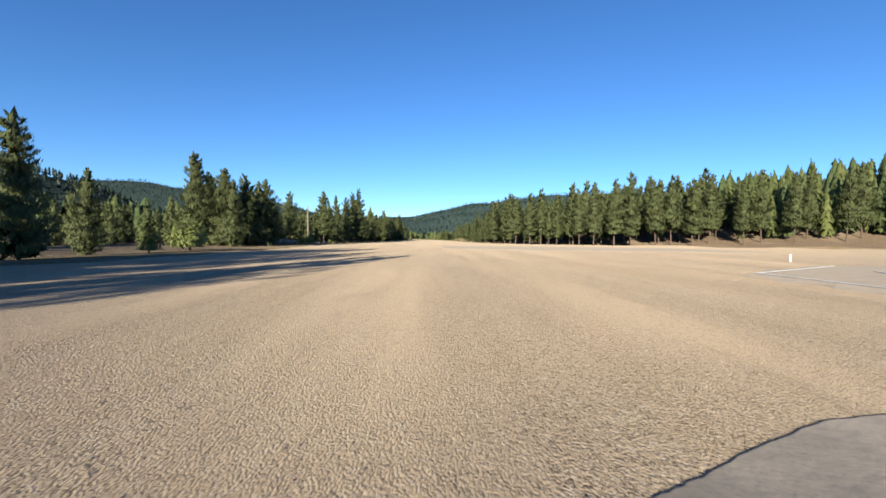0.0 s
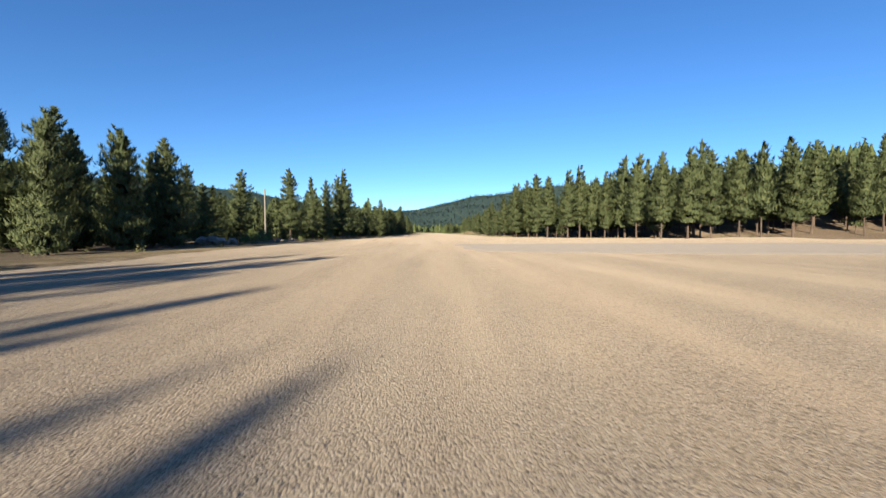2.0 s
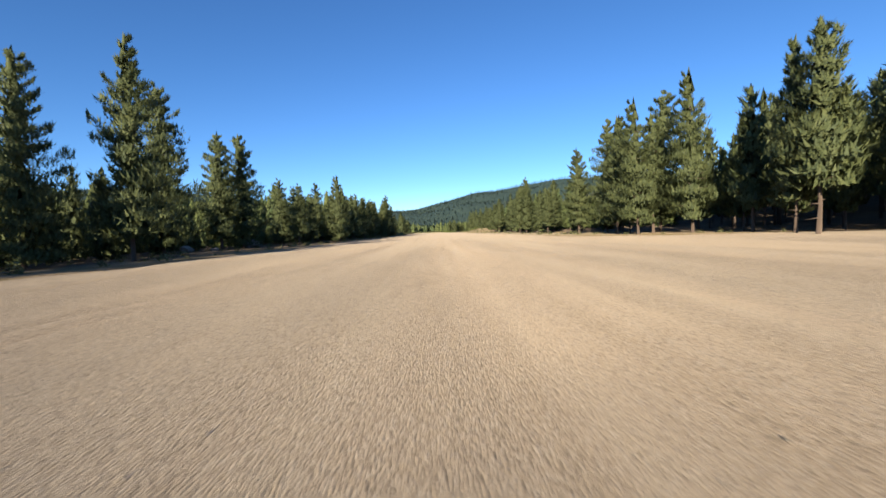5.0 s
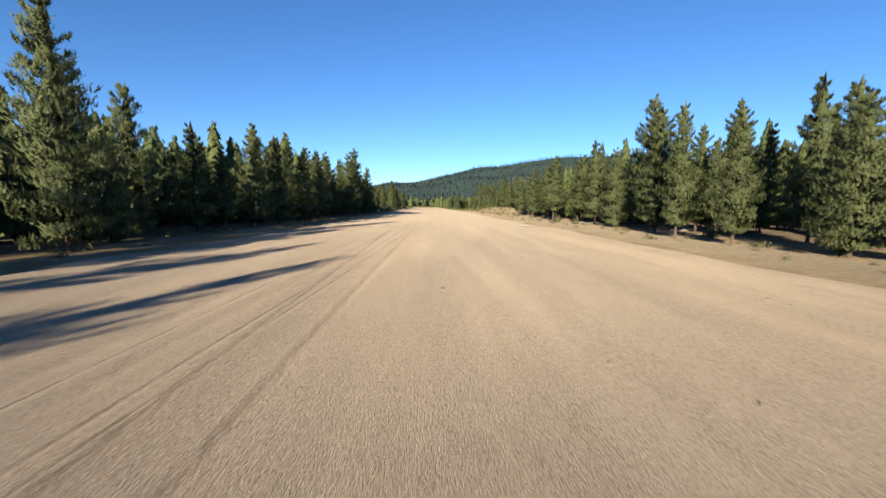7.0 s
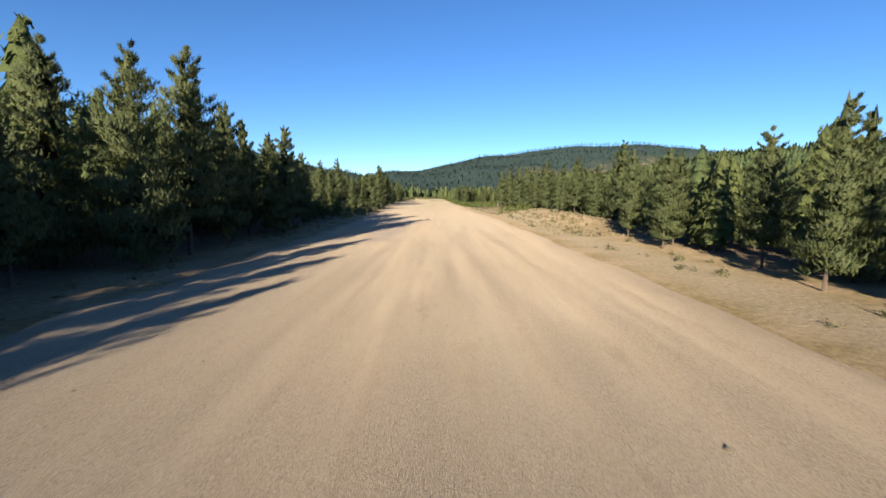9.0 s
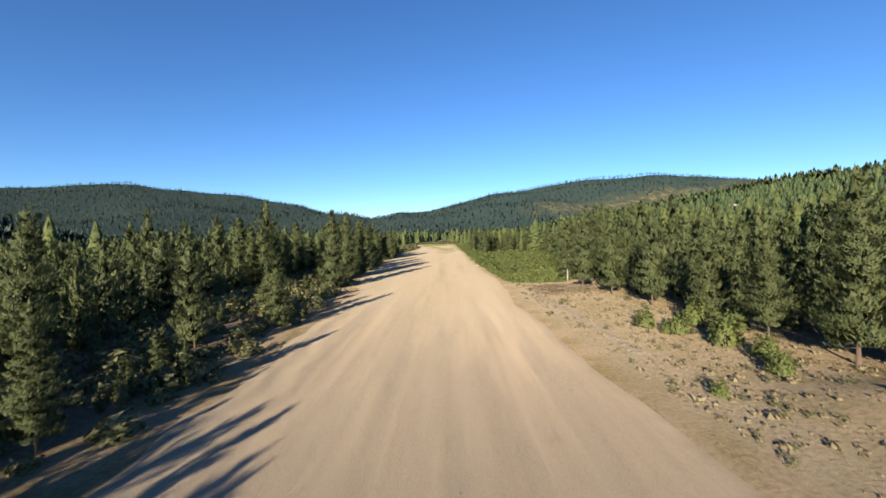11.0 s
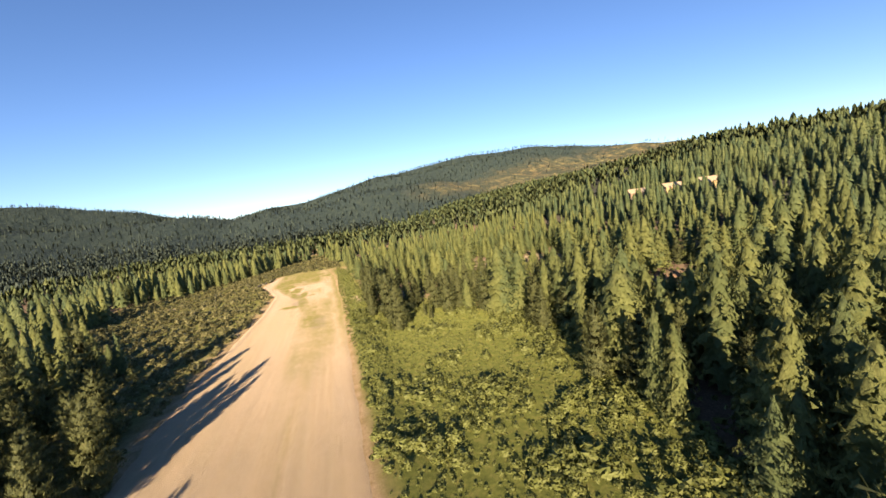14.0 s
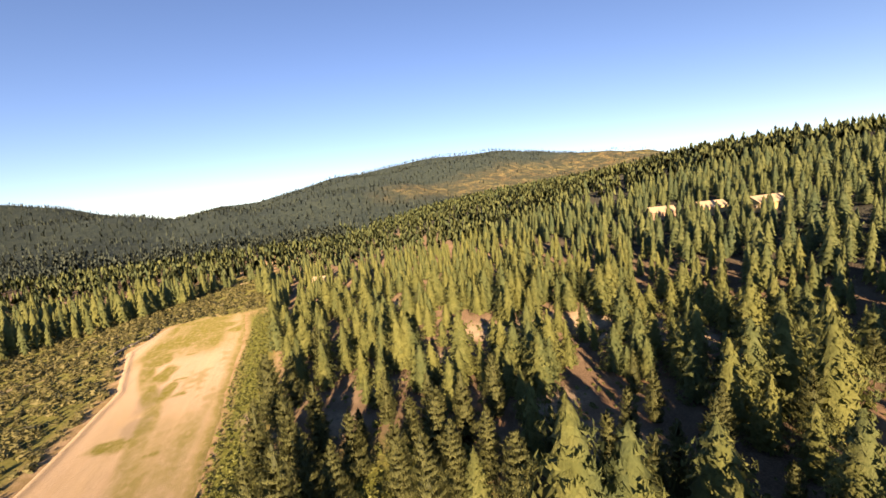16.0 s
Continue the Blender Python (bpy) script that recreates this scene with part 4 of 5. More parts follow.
hts = np.where((ax > 18) & (ay < 130), 7.6 + 1.2 * (hts - 5.1), hts)
hts = np.where((ax > 5) & (ay > 430), 5.9 + 0.65 * (hts - 8.1), hts)
# unseen pines beside the start, raised so their shade falls on those ahead
hts = np.where((ax < 0) & (ay < 18), 7.2, hts)
hts = np.where((ax > -25) & (ax < -12) & (ay > 104) & (ay < 224) & (grand.random(len(ax)) < 0.6), hts - 2.0, hts)
hts = np.where((ax > -36) & (ax < -17) & (ay > 195) & (ay < 238), hts + 1.6, hts)
hts = np.where(np.hypot((ax - 43) / 9.5, (ay - 397) / 9) < 1, np.minimum(hts, 4.8), hts)
hts = np.clip(hts, 2.4, 11.0)
# how near each stands to the open corridor of the strip
mid_x = np.where(ay < 300, -0.8, np.where(ax > 0, 8.0, -12.0))
dist = np.abs(ax - mid_x) + 0.6 * np.maximum(0, ay - 450) + 0.6 * np.maximum(0, 70 - ay)
deep = (ay < 225) & ((ax < 0) | (ay > 130)) & (np.abs(ax) > 34) & (ay > 100)
keep = ~deep | (grand.random(len(ax)) < 0.4)
keep &= ~((ay < 225) & (ax < -50))
keep &= ~((ay < 95) & (ax < -36))
ax, ay, hts, dist = ax[keep], ay[keep], hts[keep], dist[keep]
order = np.argsort(dist)
front = ((ay > 68) & (ay < 128) & (ax > 10) & (ax < 46)) | ((ax < 0) & (ax > -26) & (ay > 10) & (ay < 110))
single = order[:75]
for i in single:
    put_tree(ax[i], ay[i], hts[i], (SLIM if ax[i] > 0 else FULL) if front[i] else MID, "green pine in the woods beside the airstrip")
behind = order[75:][front[order[75:]]]
rest = order[75:][~front[order[75:]]]
for src in NEAR + MID + FULL + SLIM:
    for o in (*src.children, src):
        bpy.data.objects.remove(o)


def bulk(variants, x, y, z, h, w, seed):
    g = np.random.default_rng(seed)
    pick = g.integers(0, len(variants), len(x))
    ang = g.uniform(0, 6.283, len(x))
    Vs, Ts, Ns, off = [], [], [], 0
    for vi, (v, t, *nrm) in enumerate(variants):
        ids = np.where(pick == vi)[0]
        if not len(ids):
            continue
        c, s = np.cos(ang[ids])[:, None], np.sin(ang[ids])[:, None]
        hw = (WIDE * h[ids] * w[ids])[:, None]
        vx = (v[None, :, 0] * c - v[None, :, 1] * s) * hw + WIDE * x[ids][:, None]
        vy = (v[None, :, 0] * s + v[None, :, 1] * c) * hw + y[ids][:, None]
        vz = WIDE * (v[None, :, 2] * h[ids][:, None] + z[ids][:, None])
        Vs.append(np.stack([vx, vy, vz], 2).reshape(-1, 3))
        if nrm:
            m = nrm[0]
            Ns.append(np.stack([m[None, :, 0] * c - m[None, :, 1] * s, m[None, :, 0] * s + m[None, :, 1] * c, m[None, :, 2] + 0 * c], 2).reshape(-1, 3))
        Ts.append((t[None] + (np.arange(len(ids)) * len(v))[:, None, None] + off).reshape(-1, 3))
        off += len(ids) * len(v)
    return np.concatenate(Vs), np.concatenate(Ts), np.concatenate(Ns) if Ns else None


def woods(name, label, ids_x, ids_y, h, variants, material, seed, sink=0.05, wide=1.0):
    w = wide * np.random.default_rng(seed + 1).uniform(0.78, 1.28, len(ids_x))
    V, T, N = bulk(variants, ids_x, ids_y, ground_z(ids_x, ids_y) - sink, h, w, seed)
    return tagged(new(name, fast_mesh(name, V, T, material, N)), label, "woods", kind="stuff")


V_MID = [full_crown(51 + k, 38, 9, SHAPES[k][0] * 1.08, 0.08, 1.45, 0.15 + SHAPES[k][1]) for k in range(6)]
V_OPEN = [full_crown(151 + k, 58, 19, SHAPES[k][0] * 1.22, 0.05, 1.15, 0.36 + SHAPES[k][1], 0.74) for k in range(6)]
V_CLOSE = [dense_crown(221 + k, 42, 22, SHAPES[k][0], 0.04, 2.1, 0.1 + SHAPES[k][1], 0.62) for k in range(6)]
V_SLIM = [dense_crown(141 + k, 44, 26, w, b, 2.0, r, 0.5) for k, (w, r, b) in enumerate(((0.135, 0.05, 0.17), (0.15, 0.12, 0.2), (0.125, 0.0, 0.15), (0.16, 0.2, 0.22)))]
V_FULL = [dense_crown(146 + k, 48, 28, w, 0.03, 2.0, r, 0.62) for k, (w, r) in enumerate(((0.20, 0.3), (0.215, 0.45), (0.19, 0.2)))]
V_TRUNK = [trunk_arrays(61 + k, 5, 4) for k in range(3)]
V_LOW = [full_crown(71 + k, 22, 4, 0.19, 0.08, 1.9, 0.15 + SHAPES[k][1], 0.86, 7) for k in range(6)]
V_FAR = [low_crown(81 + k, 3, 5, 0.2) for k in range(6)]
V_TINY = [low_crown(91 + k, 2, 5, 0.2, 0.0) for k in range(5)]
n = rest[(ay[rest] > 222) & (ay[rest] < 350) & (ax[rest] > -46) & (ax[rest] < 36)]
a = rest[((dist[rest] < np.where(ay[rest] < 225, 30, 24)) | ((ay[rest] > 290) & (ay[rest] < 470) & (ax[rest] > 0) & (dist[rest] < 62)) | ((ay[rest] > 290) & (ay[rest] < 430) & (dist[rest] < 30))) & (ay[rest] < 520)]
c = rest[(ax[rest] > 5) & (ax[rest] < 75 - 25 * (ay[rest] < 365)) & (ay[rest] > 320) & (ay[rest] < 545)]
c = np.setdiff1d(c, n)
a = np.setdiff1d(a, np.concatenate([c, n]))
b = np.setdiff1d(rest, np.concatenate([a, c, n]))
woods("pine_woods", "dark green pines standing close to the strip and the meadow", ax[n], ay[n], hts[n], V_CLOSE, NEEDLE, 18)
woods("pine_trunks", "brown trunks of the pines close to the strip", ax[n], ay[n], hts[n] * 0.85, V_TRUNK, BARK, 18, 0.1)
e, f = behind[ax[behind] > 0], behind[ax[behind] < 0]
woods("pine_woods", "slender dark green pines behind the parking area", ax[e], ay[e], hts[e], V_SLIM, NEEDLE, 14)
woods("pine_woods", "young full green pines behind the first trees", ax[f], ay[f], hts[f], V_FULL, NEEDLE, 16)
woods("pine_trunks", "brown trunks of the slender pines", ax[e], ay[e], hts[e] * 0.9, V_TRUNK, BARK, 14, 0.1)
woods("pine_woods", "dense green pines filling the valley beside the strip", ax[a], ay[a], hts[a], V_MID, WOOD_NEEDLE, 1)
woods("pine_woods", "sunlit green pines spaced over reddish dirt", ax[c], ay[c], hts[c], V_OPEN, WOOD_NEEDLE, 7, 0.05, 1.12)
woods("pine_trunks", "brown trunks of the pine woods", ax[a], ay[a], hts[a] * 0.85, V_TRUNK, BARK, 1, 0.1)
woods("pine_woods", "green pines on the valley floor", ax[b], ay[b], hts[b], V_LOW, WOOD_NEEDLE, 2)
fx, fy = scatter(-420, 470, -100, 1050, 6.0)
ex, ey = scatter(86, 230, 330, 700, 6.0)
fx, fy = np.concatenate([fx, ex]), np.concatenate([fy, ey])
k = (allowed(fx, fy) | (fy > 640)) & ((fx > 89) | (fx < -59) | (fy > 638)) & (fy > 60)
fx, fy = fx[k], fy[k]
k = wobble(fx, fy, 0.05, 13) + 0.5 * wobble(fx, fy, 0.13, 4) > np.where(fx < 0, -0.55, -0.95)
fx, fy = fx[k], fy[k]
k = np.abs(fx) < 45 + 1.15 * np.maximum(fy - 230, 60)
fx, fy = fx[k], fy[k]
k = (fy < 640) | (wobble(fx, fy, 0.03, 9) > -0.9)
fx, fy = fx[k], fy[k]
fh = np.clip(grand.normal(6.6, 1.3, len(fx)), 3, 10)
slope = (fx > 80) & (fx < 150) & (fy > 370) & (fy < 600)
near_far = (np.hypot(fx, fy - 420) < 230) & (fx > -150) & ~slope
middle = (~near_far) & ~slope & (np.hypot(fx, fy - 420) < 480) & (fx > -150)
outlying = ~(near_far | middle | slope)
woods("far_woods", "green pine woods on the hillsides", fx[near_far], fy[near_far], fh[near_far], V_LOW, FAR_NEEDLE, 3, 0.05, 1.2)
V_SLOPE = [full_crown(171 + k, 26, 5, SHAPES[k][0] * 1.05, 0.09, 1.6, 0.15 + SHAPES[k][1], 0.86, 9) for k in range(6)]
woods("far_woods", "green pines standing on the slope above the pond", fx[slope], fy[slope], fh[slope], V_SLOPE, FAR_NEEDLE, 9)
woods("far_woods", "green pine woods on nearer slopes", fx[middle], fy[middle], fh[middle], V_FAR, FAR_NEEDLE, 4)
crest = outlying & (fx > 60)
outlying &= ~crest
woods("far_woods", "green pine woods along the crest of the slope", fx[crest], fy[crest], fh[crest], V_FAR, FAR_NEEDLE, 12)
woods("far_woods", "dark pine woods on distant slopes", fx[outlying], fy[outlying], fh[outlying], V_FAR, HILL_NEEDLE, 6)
ux, uy = scatter(-230, 235, -110, 345, 6.5)
k = ((ux < -50) | (ux > 88)) & (wobble(ux, uy, 0.04, 5) > -1.0) & (uy > np.where(ux > 0, 70, -110))
ux, uy = ux[k], uy[k]
k = ~((np.abs(ux) < 45 + 1.15 * np.maximum(uy - 230, 60)) & (uy > 60) & ((ux > 89) | (ux < -59)))
ux, uy = ux[k], uy[k]
woods("far_woods", "green pine woods filling the valley behind the strip", ux, uy, np.clip(grand.normal(6.4, 1.2, len(ux)), 3, 9), V_FAR, FAR_NEEDLE, 8)
hx, hy = scatter(-1300, 1300, 500, 2200, 14.0)
hr = np.hypot(hx, hy - 430)
haz = np.degrees(np.arctan2(hx, hy - 430))
k = ((np.abs(hx) > 440) | (hy > 1030)) & (hr < 1850) & (np.abs(haz) < 62)
thin = gold_mask(hx, hy)
k &= (grand.random(len(hx)) > 0.75 * thin) & (hr < 1700)
hx, hy = hx[k], hy[k]
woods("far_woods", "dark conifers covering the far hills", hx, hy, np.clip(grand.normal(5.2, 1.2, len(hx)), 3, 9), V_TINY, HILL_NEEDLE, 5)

# ---------------------------------------------------------------- shrubs
def shrub_arrays(seed, n, size):
    g = np.random.default_rng(seed)
    u = g.normal(0, 1, (n, 3))
    u /= np.linalg.norm(u, axis=1)[:, None]
    u[:, 2] = np.abs(u[:, 2])
    lob = 0.8 + 0.25 * np.sin(3 * np.arctan2(u[:, 1], u[:, 0]) + seed) + g.normal(0, 0.1, n)
    P = u * (0.42 * lob * g.uniform(0.6, 1.0, n) ** 0.5)[:, None]
    P[:, 2] *= 1.5
    nrm = u + g.normal(0, 0.45, u.shape)
    D = np.cross(nrm, g.normal(0, 1, u.shape))
    D[:, 2] = np.abs(D[:, 2])
    D /= np.linalg.norm(D, axis=1)[:, None]
    B = np.cross(nrm, D)
    B /= np.linalg.norm(B, axis=1)[:, None]
    s = size * g.uniform(0.7, 1.3, n)[:, None]
    V = np.stack([P - D * s * 0.5 + B * s * 0.5, P - D * s * 0.5 - B * s * 0.5, P + D * s], 1).reshape(-1, 3)
    V[:, 2] = np.maximum(V[:, 2], 0)
    T = np.arange(n * 3).reshape(-1, 3)
    N = np.repeat(u + np.array([0, 0, 0.25]) + g.normal(0, 0.3, u.shape), 3, 0)
    N /= np.linalg.norm(N, axis=1)[:, None]
    T = face_out(V, T, N)
    q = np.cross(V[T[:, 1]] - V[T[:, 0]], V[T[:, 2]] - V[T[:, 0]])
    N = 0.6 * N + 0.5 * np.repeat(q / (np.linalg.norm(q, axis=1)[:, None] + 1e-9), 3, 0)
    return V, T, N / np.linalg.norm(N, axis=1)[:, None]


V_SHRUB = [shrub_arrays(200 + k, 42, 0.21) for k in range(6)]
V_WEED = [shrub_arrays(230 + k, 22, 0.28) for k in range(5)]
V_TUFT = [shrub_arrays(245 + k, 60, 0.10) for k in range(6)]


def brush(name, label, x, y, h, variants, material, seed):
    w = np.random.default_rng(seed + 5).uniform(0.9, 1.6, len(x))
    V, T, N = bulk(variants, x, y, ground_z(x, y) - 0.02, h, w, seed)
    return tagged(new(name, fast_mesh(name, V, T, material, N)), label, "shrubs", kind="stuff")


V_WILLOW = [shrub_arrays(260 + k, 150, 0.115) for k in range(6)]
sx, sy = scatter(4, 36, 298, 450, 1.3)
clump = wobble(sx, sy, 0.45, 3) + 0.8 * wobble(sx, sy, 0.16, 5) + grand.normal(0, 0.45, len(sx))
grassy = S((sy - 380) / 22) * (1 - S((np.abs(sx - 16) - 7) / 4)) + 0.6 * spots(sx, sy, [(9.5, 306, 4, 5), (10, 345, 3, 7), (14, 330, 3, 5)])
k = (meadow_mask(sx, sy) > 0.45) & (clump > -0.5 + 1.2 * grassy)
sx, sy, cl = sx[k], sy[k], clump[k]
brush("willow_shrubs", "yellow-green willow shrubs covering the wet meadow", sx, sy, np.clip(0.68 + 0.45 * cl + 0.025 * (sx - 10) + grand.normal(0, 0.2, len(sx)), 0.3, 1.8), V_WILLOW, LEAF, 21)
sx, sy = scatter(-21, -9, 232, 352, 1.25)
k = (sx < left_edge(sy) - 0.7) & (grand.random(len(sx)) < np.interp(sy, [232, 270, 295], [0.3, 0.55, 0.8]))
sx, sy = sx[k], sy[k]
brush("willow_shrubs", "grey-green and yellow shrubs between the pines and the strip", sx, sy, np.clip(grand.normal(1.05, 0.35, len(sx)), 0.4, 1.9), V_WILLOW, SAGE, 27)
sx, sy = scatter(4, 36, 297, 450, 0.62)
k = (meadow_mask(sx, sy) > 0.4) & (grand.random(len(sx)) < 0.68 + 0.25 * S((sy - 380) / 22))
sx, sy = sx[k], sy[k]
brush("meadow_grass", "tall green and straw-coloured meadow grass", sx, sy, np.clip(grand.normal(0.24, 0.1, len(sx)), 0.08, 0.6), V_WEED, LEAF, 26)
sx, sy = scatter(-66, -10, 300, 610, 1.45)
k = (sx < left_edge(sy) - 0.6) & (sx > left_edge(sy) - np.interp(sy, [300, 345, 420, 600], [6, 8, 46, 40])) & (grand.random(len(sx)) < 0.85)
sx, sy = sx[k], sy[k]
qx, qy = scatter(-30, 5, 562, 650, 1.6)
k = (np.hypot((qx + 8.8) / 6, (qy - 642) / 4) > 1) & (grand.random(len(qx)) < 0.8)
sx, sy = np.concatenate([sx, qx[k]]), np.concatenate([sy, qy[k]])
brush("sagebrush", "olive sagebrush spreading beside the gravel strip", sx, sy, np.clip(grand.normal(0.95, 0.4, len(sx)), 0.3, 2.1), V_SHRUB, SAGE, 22)
sx, sy = scatter(-22, 34, 40, 640, 1.35)
k = ((sx < left_edge(sy) - 0.3) & (sx > left_edge(sy) - 7)) | ((sx > right_edge(sy) + 0.6) & (sx < right_edge(sy) + np.interp(sy, [90, 120, 215, 240, 290, 300, 440, 640], [3, 3, 4, 9, 9, 5, 5, 16])))
k &= ~((sy > 297) & (sy < 445) & (sx > 0)) & (grand.random(len(sx)) < 0.55)
sx, sy = sx[k], sy[k]
qx, qy = scatter(7, 20, 206, 296, 0.34)
k = (qx > right_edge(qy) + 0.7) & (qx < right_edge(qy) + 11) & (wobble(qx, qy, 0.5, 6) + 0.6 * wobble(qx, qy, 1.7, 9) > -0.9 + 0.55 * sand_mask(qx, qy))
ox, oy = grand.uniform(8, 26, 150), grand.uniform(15, 36, 150)
near_pad = wobble(ox, oy, 0.35, 14) > 0.1
qx, qy = np.concatenate([qx[k], ox[near_pad]]), np.concatenate([qy[k], oy[near_pad]])
tuss_h = np.clip(np.exp(grand.normal(-2.3, 0.5, len(qx))), 0.04, 0.35) * np.where(qy < 40, 0.35, 1.0)
brush("dry_tussocks", "brown dry grass tussocks on the dirt bank", qx, qy, tuss_h, V_WEED, TUSSOCK, 25)
brush("verge_weeds", "dry weeds and low bushes on the verges", sx, sy, np.clip(grand.normal(0.30, 0.15, len(sx)), 0.08, 0.9), V_TUFT, SAGE, 23)
sx, sy = scatter(3.5, 9, 420, 560, 0.6)
k = (sx > right_edge(sy) - 0.4) & (sx < right_edge(sy) + 4.2)
sx, sy = sx[k], sy[k]
brush("grass_strip", "olive grass tufts along the strip's far edge", sx, sy, np.clip(grand.normal(0.28, 0.1, len(sx)), 0.1, 0.6), V_WEED, LEAF, 24)

sx, sy = scatter(5, 78, 436, 520, 1.4)
k = (sx > right_edge(sy) + 3.5) & (grand.random(len(sx)) < 0.5 + 0.35 * wobble(sx, sy, 0.2, 31)) & (np.hypot((sx - 59.5) / 11.5, (sy - 411) / 11) > 1)
sx, sy = sx[k], sy[k]
qx, qy = scatter(20, 76, 352, 432, 1.7)
k = (np.hypot((qx - 59.5) / 11.3, (qy - 411) / 10.6) > 1) & (meadow_mask(qx, qy) < 0.4) & (grand.random(len(qx)) < 0.65 + 0.35 * wobble(qx, qy, 0.25, 33))
sx, sy = np.concatenate([sx, qx[k]]), np.concatenate([sy, qy[k]])
brush("undergrowth", "low olive brush growing under the open pines", sx, sy, np.clip(np.exp(grand.normal(-0.85, 0.4, len(sx))), 0.15, 1.1), V_SHRUB, LEAF, 28)

# ---------------------------------------------------------------- pebbles on the strip
def pebble_variants():
    out = []
    for k in range(4):
        g = np.random.default_rng(300 + k)
        V = np.array([(1, 0, -0.1), (0, 1, -0.1), (-1, 0, -0.1), (0, -1, -0.1), (0, 0, 0.9)], float) * g.uniform(0.6, 1.25, (5, 3)) + g.normal(0, 0.08, (5, 3))
        T = np.array([(0, 1, 4), (1, 2, 4), (2, 3, 4), (3, 0, 4)])
        out.append((V, T))
    return out


PEB = pebble_variants()
pn = 70000
py = np.where(grand.random(pn) < 0.72, grand.uniform(0, 62, pn), grand.uniform(62, 235, pn))
pxx = grand.normal(-0.3, 3.2, pn)
patchy = wobble(pxx, py * 0.6, 0.8, 12) + 0.5 * wobble(pxx, py, 2.3, 14)
k = grand.random(pn) < 0.62 + 0.2 * patchy
py, pxx = py[k], pxx[k]
pn = len(py)
size = np.clip(np.exp(grand.normal(math.log(0.0042), 0.35, pn)), 0.0025, 0.0085)
V, T, _ = bulk(PEB, pxx, py, np.full(pn, 0.002) + size * 0.1, size, np.full(pn, 1.2), 31)
tagged(new("gravel_stones", fast_mesh("gravel_stones", V, T, PEBBLE)), "loose pale stones strewn over the gravel strip", "gravel", kind="stuff")
gl = np.random.default_rng(67)
cy = gl.uniform(96, 300, 420)
cx = gl.uniform(-7.5, 6.0, 420)
k = wobble(cx, cy * 0.3, 0.9, 43) + 0.5 * gl.normal(0, 1, 420) > 0.1
cx, cy = cx[k], cy[k]
cs = np.clip(np.exp(gl.normal(-3.9, 0.45, len(cx))), 0.008, 0.05)
V, T, _ = bulk(PEB, cx, cy, cs * 0.1, cs, np.full(len(cx), 1.4), 65)
tagged(new("earth_clods", fast_mesh("earth_clods", V, T, CLOD)), "small dark clods of earth strewn over the strip", "clods", kind="stuff")
gl = np.random.default_rng(61)
ly = gl.uniform(258, 284, 1200)
lx = np.interp(ly, [258, 267, 273, 279.4, 284], [8.3, 8.25, 8.3, 7.8, 7.3]) + gl.normal(0, 0.13, 1200)
ls = np.clip(np.exp(gl.normal(-3.1, 0.45, 1200)), 0.02, 0.12)
V, T, _ = bulk(PEB, lx, ly, ground_z(lx, ly) + ls * 0.25 + 0.02, ls, np.full(1200, 1.3), 63)
tagged(new("stone_row", fast_mesh("stone_row", V, T, PEBBLE)), "low row of pale stones along the dirt bank", "stones", kind="stuff")



# ---------------------------------------------------------------- things
def part(name, bm, material, parent, label=""):
    me = bpy.data.meshes.new(name)
    bm.to_mesh(me)
    bm.free()
    me.materials.append(material)
    ob = new(name, me)
    ob.parent = parent
    if label:
        tagged(ob, label)
    return ob


def box(bm, sx, sy, sz, at=(0, 0, 0), rot=(0, 0, 0), bevel=0.0):
    r = bmesh.ops.create_cube(bm, size=1.0, matrix=pose(*at, *rot) @ Matrix.Diagonal((sx, sy, sz, 1)))
    if bevel:
        edges = {e for v in r["verts"] for e in v.link_edges}
        bmesh.ops.bevel(bm, geom=list(edges), offset=bevel, segments=1, affect='EDGES')
    return bm


def tube(bm, r0, r1, h, sides=12, at=(0, 0, 0), rot=(0, 0, 0)):
    bmesh.ops.create_cone(bm, cap_ends=True, segments=sides, radius1=r0, radius2=r1, depth=h, matrix=pose(*at, *rot) @ Matrix.Translation((0, 0, h / 2)))
    return bm


def empty(name, m, label, category, group=""):
    ob = new(name)
    ob.matrix_world = m
    ob.empty_display_size = 0.3
    return tagged(ob, label, category, group)


def at_ground(x, y, rz=0.0, dz=0.0):
    return pose(WIDE * x, y, WIDE * float(ground_z(x, y)) + dz, 0, 0, rz)


def sheet(name, label, corners, z, material, category, rim=0.55, ragged=0.06):
    """A thin irregular slab lying on the gravel."""
    bm = bmesh.new()
    g = random.Random(len(corners))
    pts = []
    for i, (x, y) in enumerate(corners):
        x2, y2 = corners[(i + 1) % len(corners)]
        for k in range(6):
            f = k / 6
            pts.append((x + (x2 - x) * f + g.uniform(-ragged, ragged), y + (y2 - y) * f + g.uniform(-ragged, ragged)))
    mx, my = sum(p[0] for p in pts) / len(pts), sum(p[1] for p in pts) / len(pts)
    top = [bm.verts.new((WIDE * x, y, WIDE * z)) for x, y in pts]
    low = []
    for x, y in pts:
        d = math.hypot(x - mx, y - my)
        o = rim * g.uniform(0.6, 1.4)
        low.append(bm.verts.new((WIDE * (x + (x - mx) / d * o), y + (y - my) / d * o, WIDE * z - 0.07)))
    bm.faces.new(top)
    for i in range(len(pts)):
        j = (i + 1) % len(pts)
        bm.faces.new((low[i], low[j], top[j], top[i]))
    bmesh.ops.recalc_face_normals(bm, faces=bm.faces)
    me = bpy.data.meshes.new(name)
    bm.to_mesh(me)
    bm.free()
    me.materials.append(material)
    return tagged(new(name, me), label, category, kind="structure")


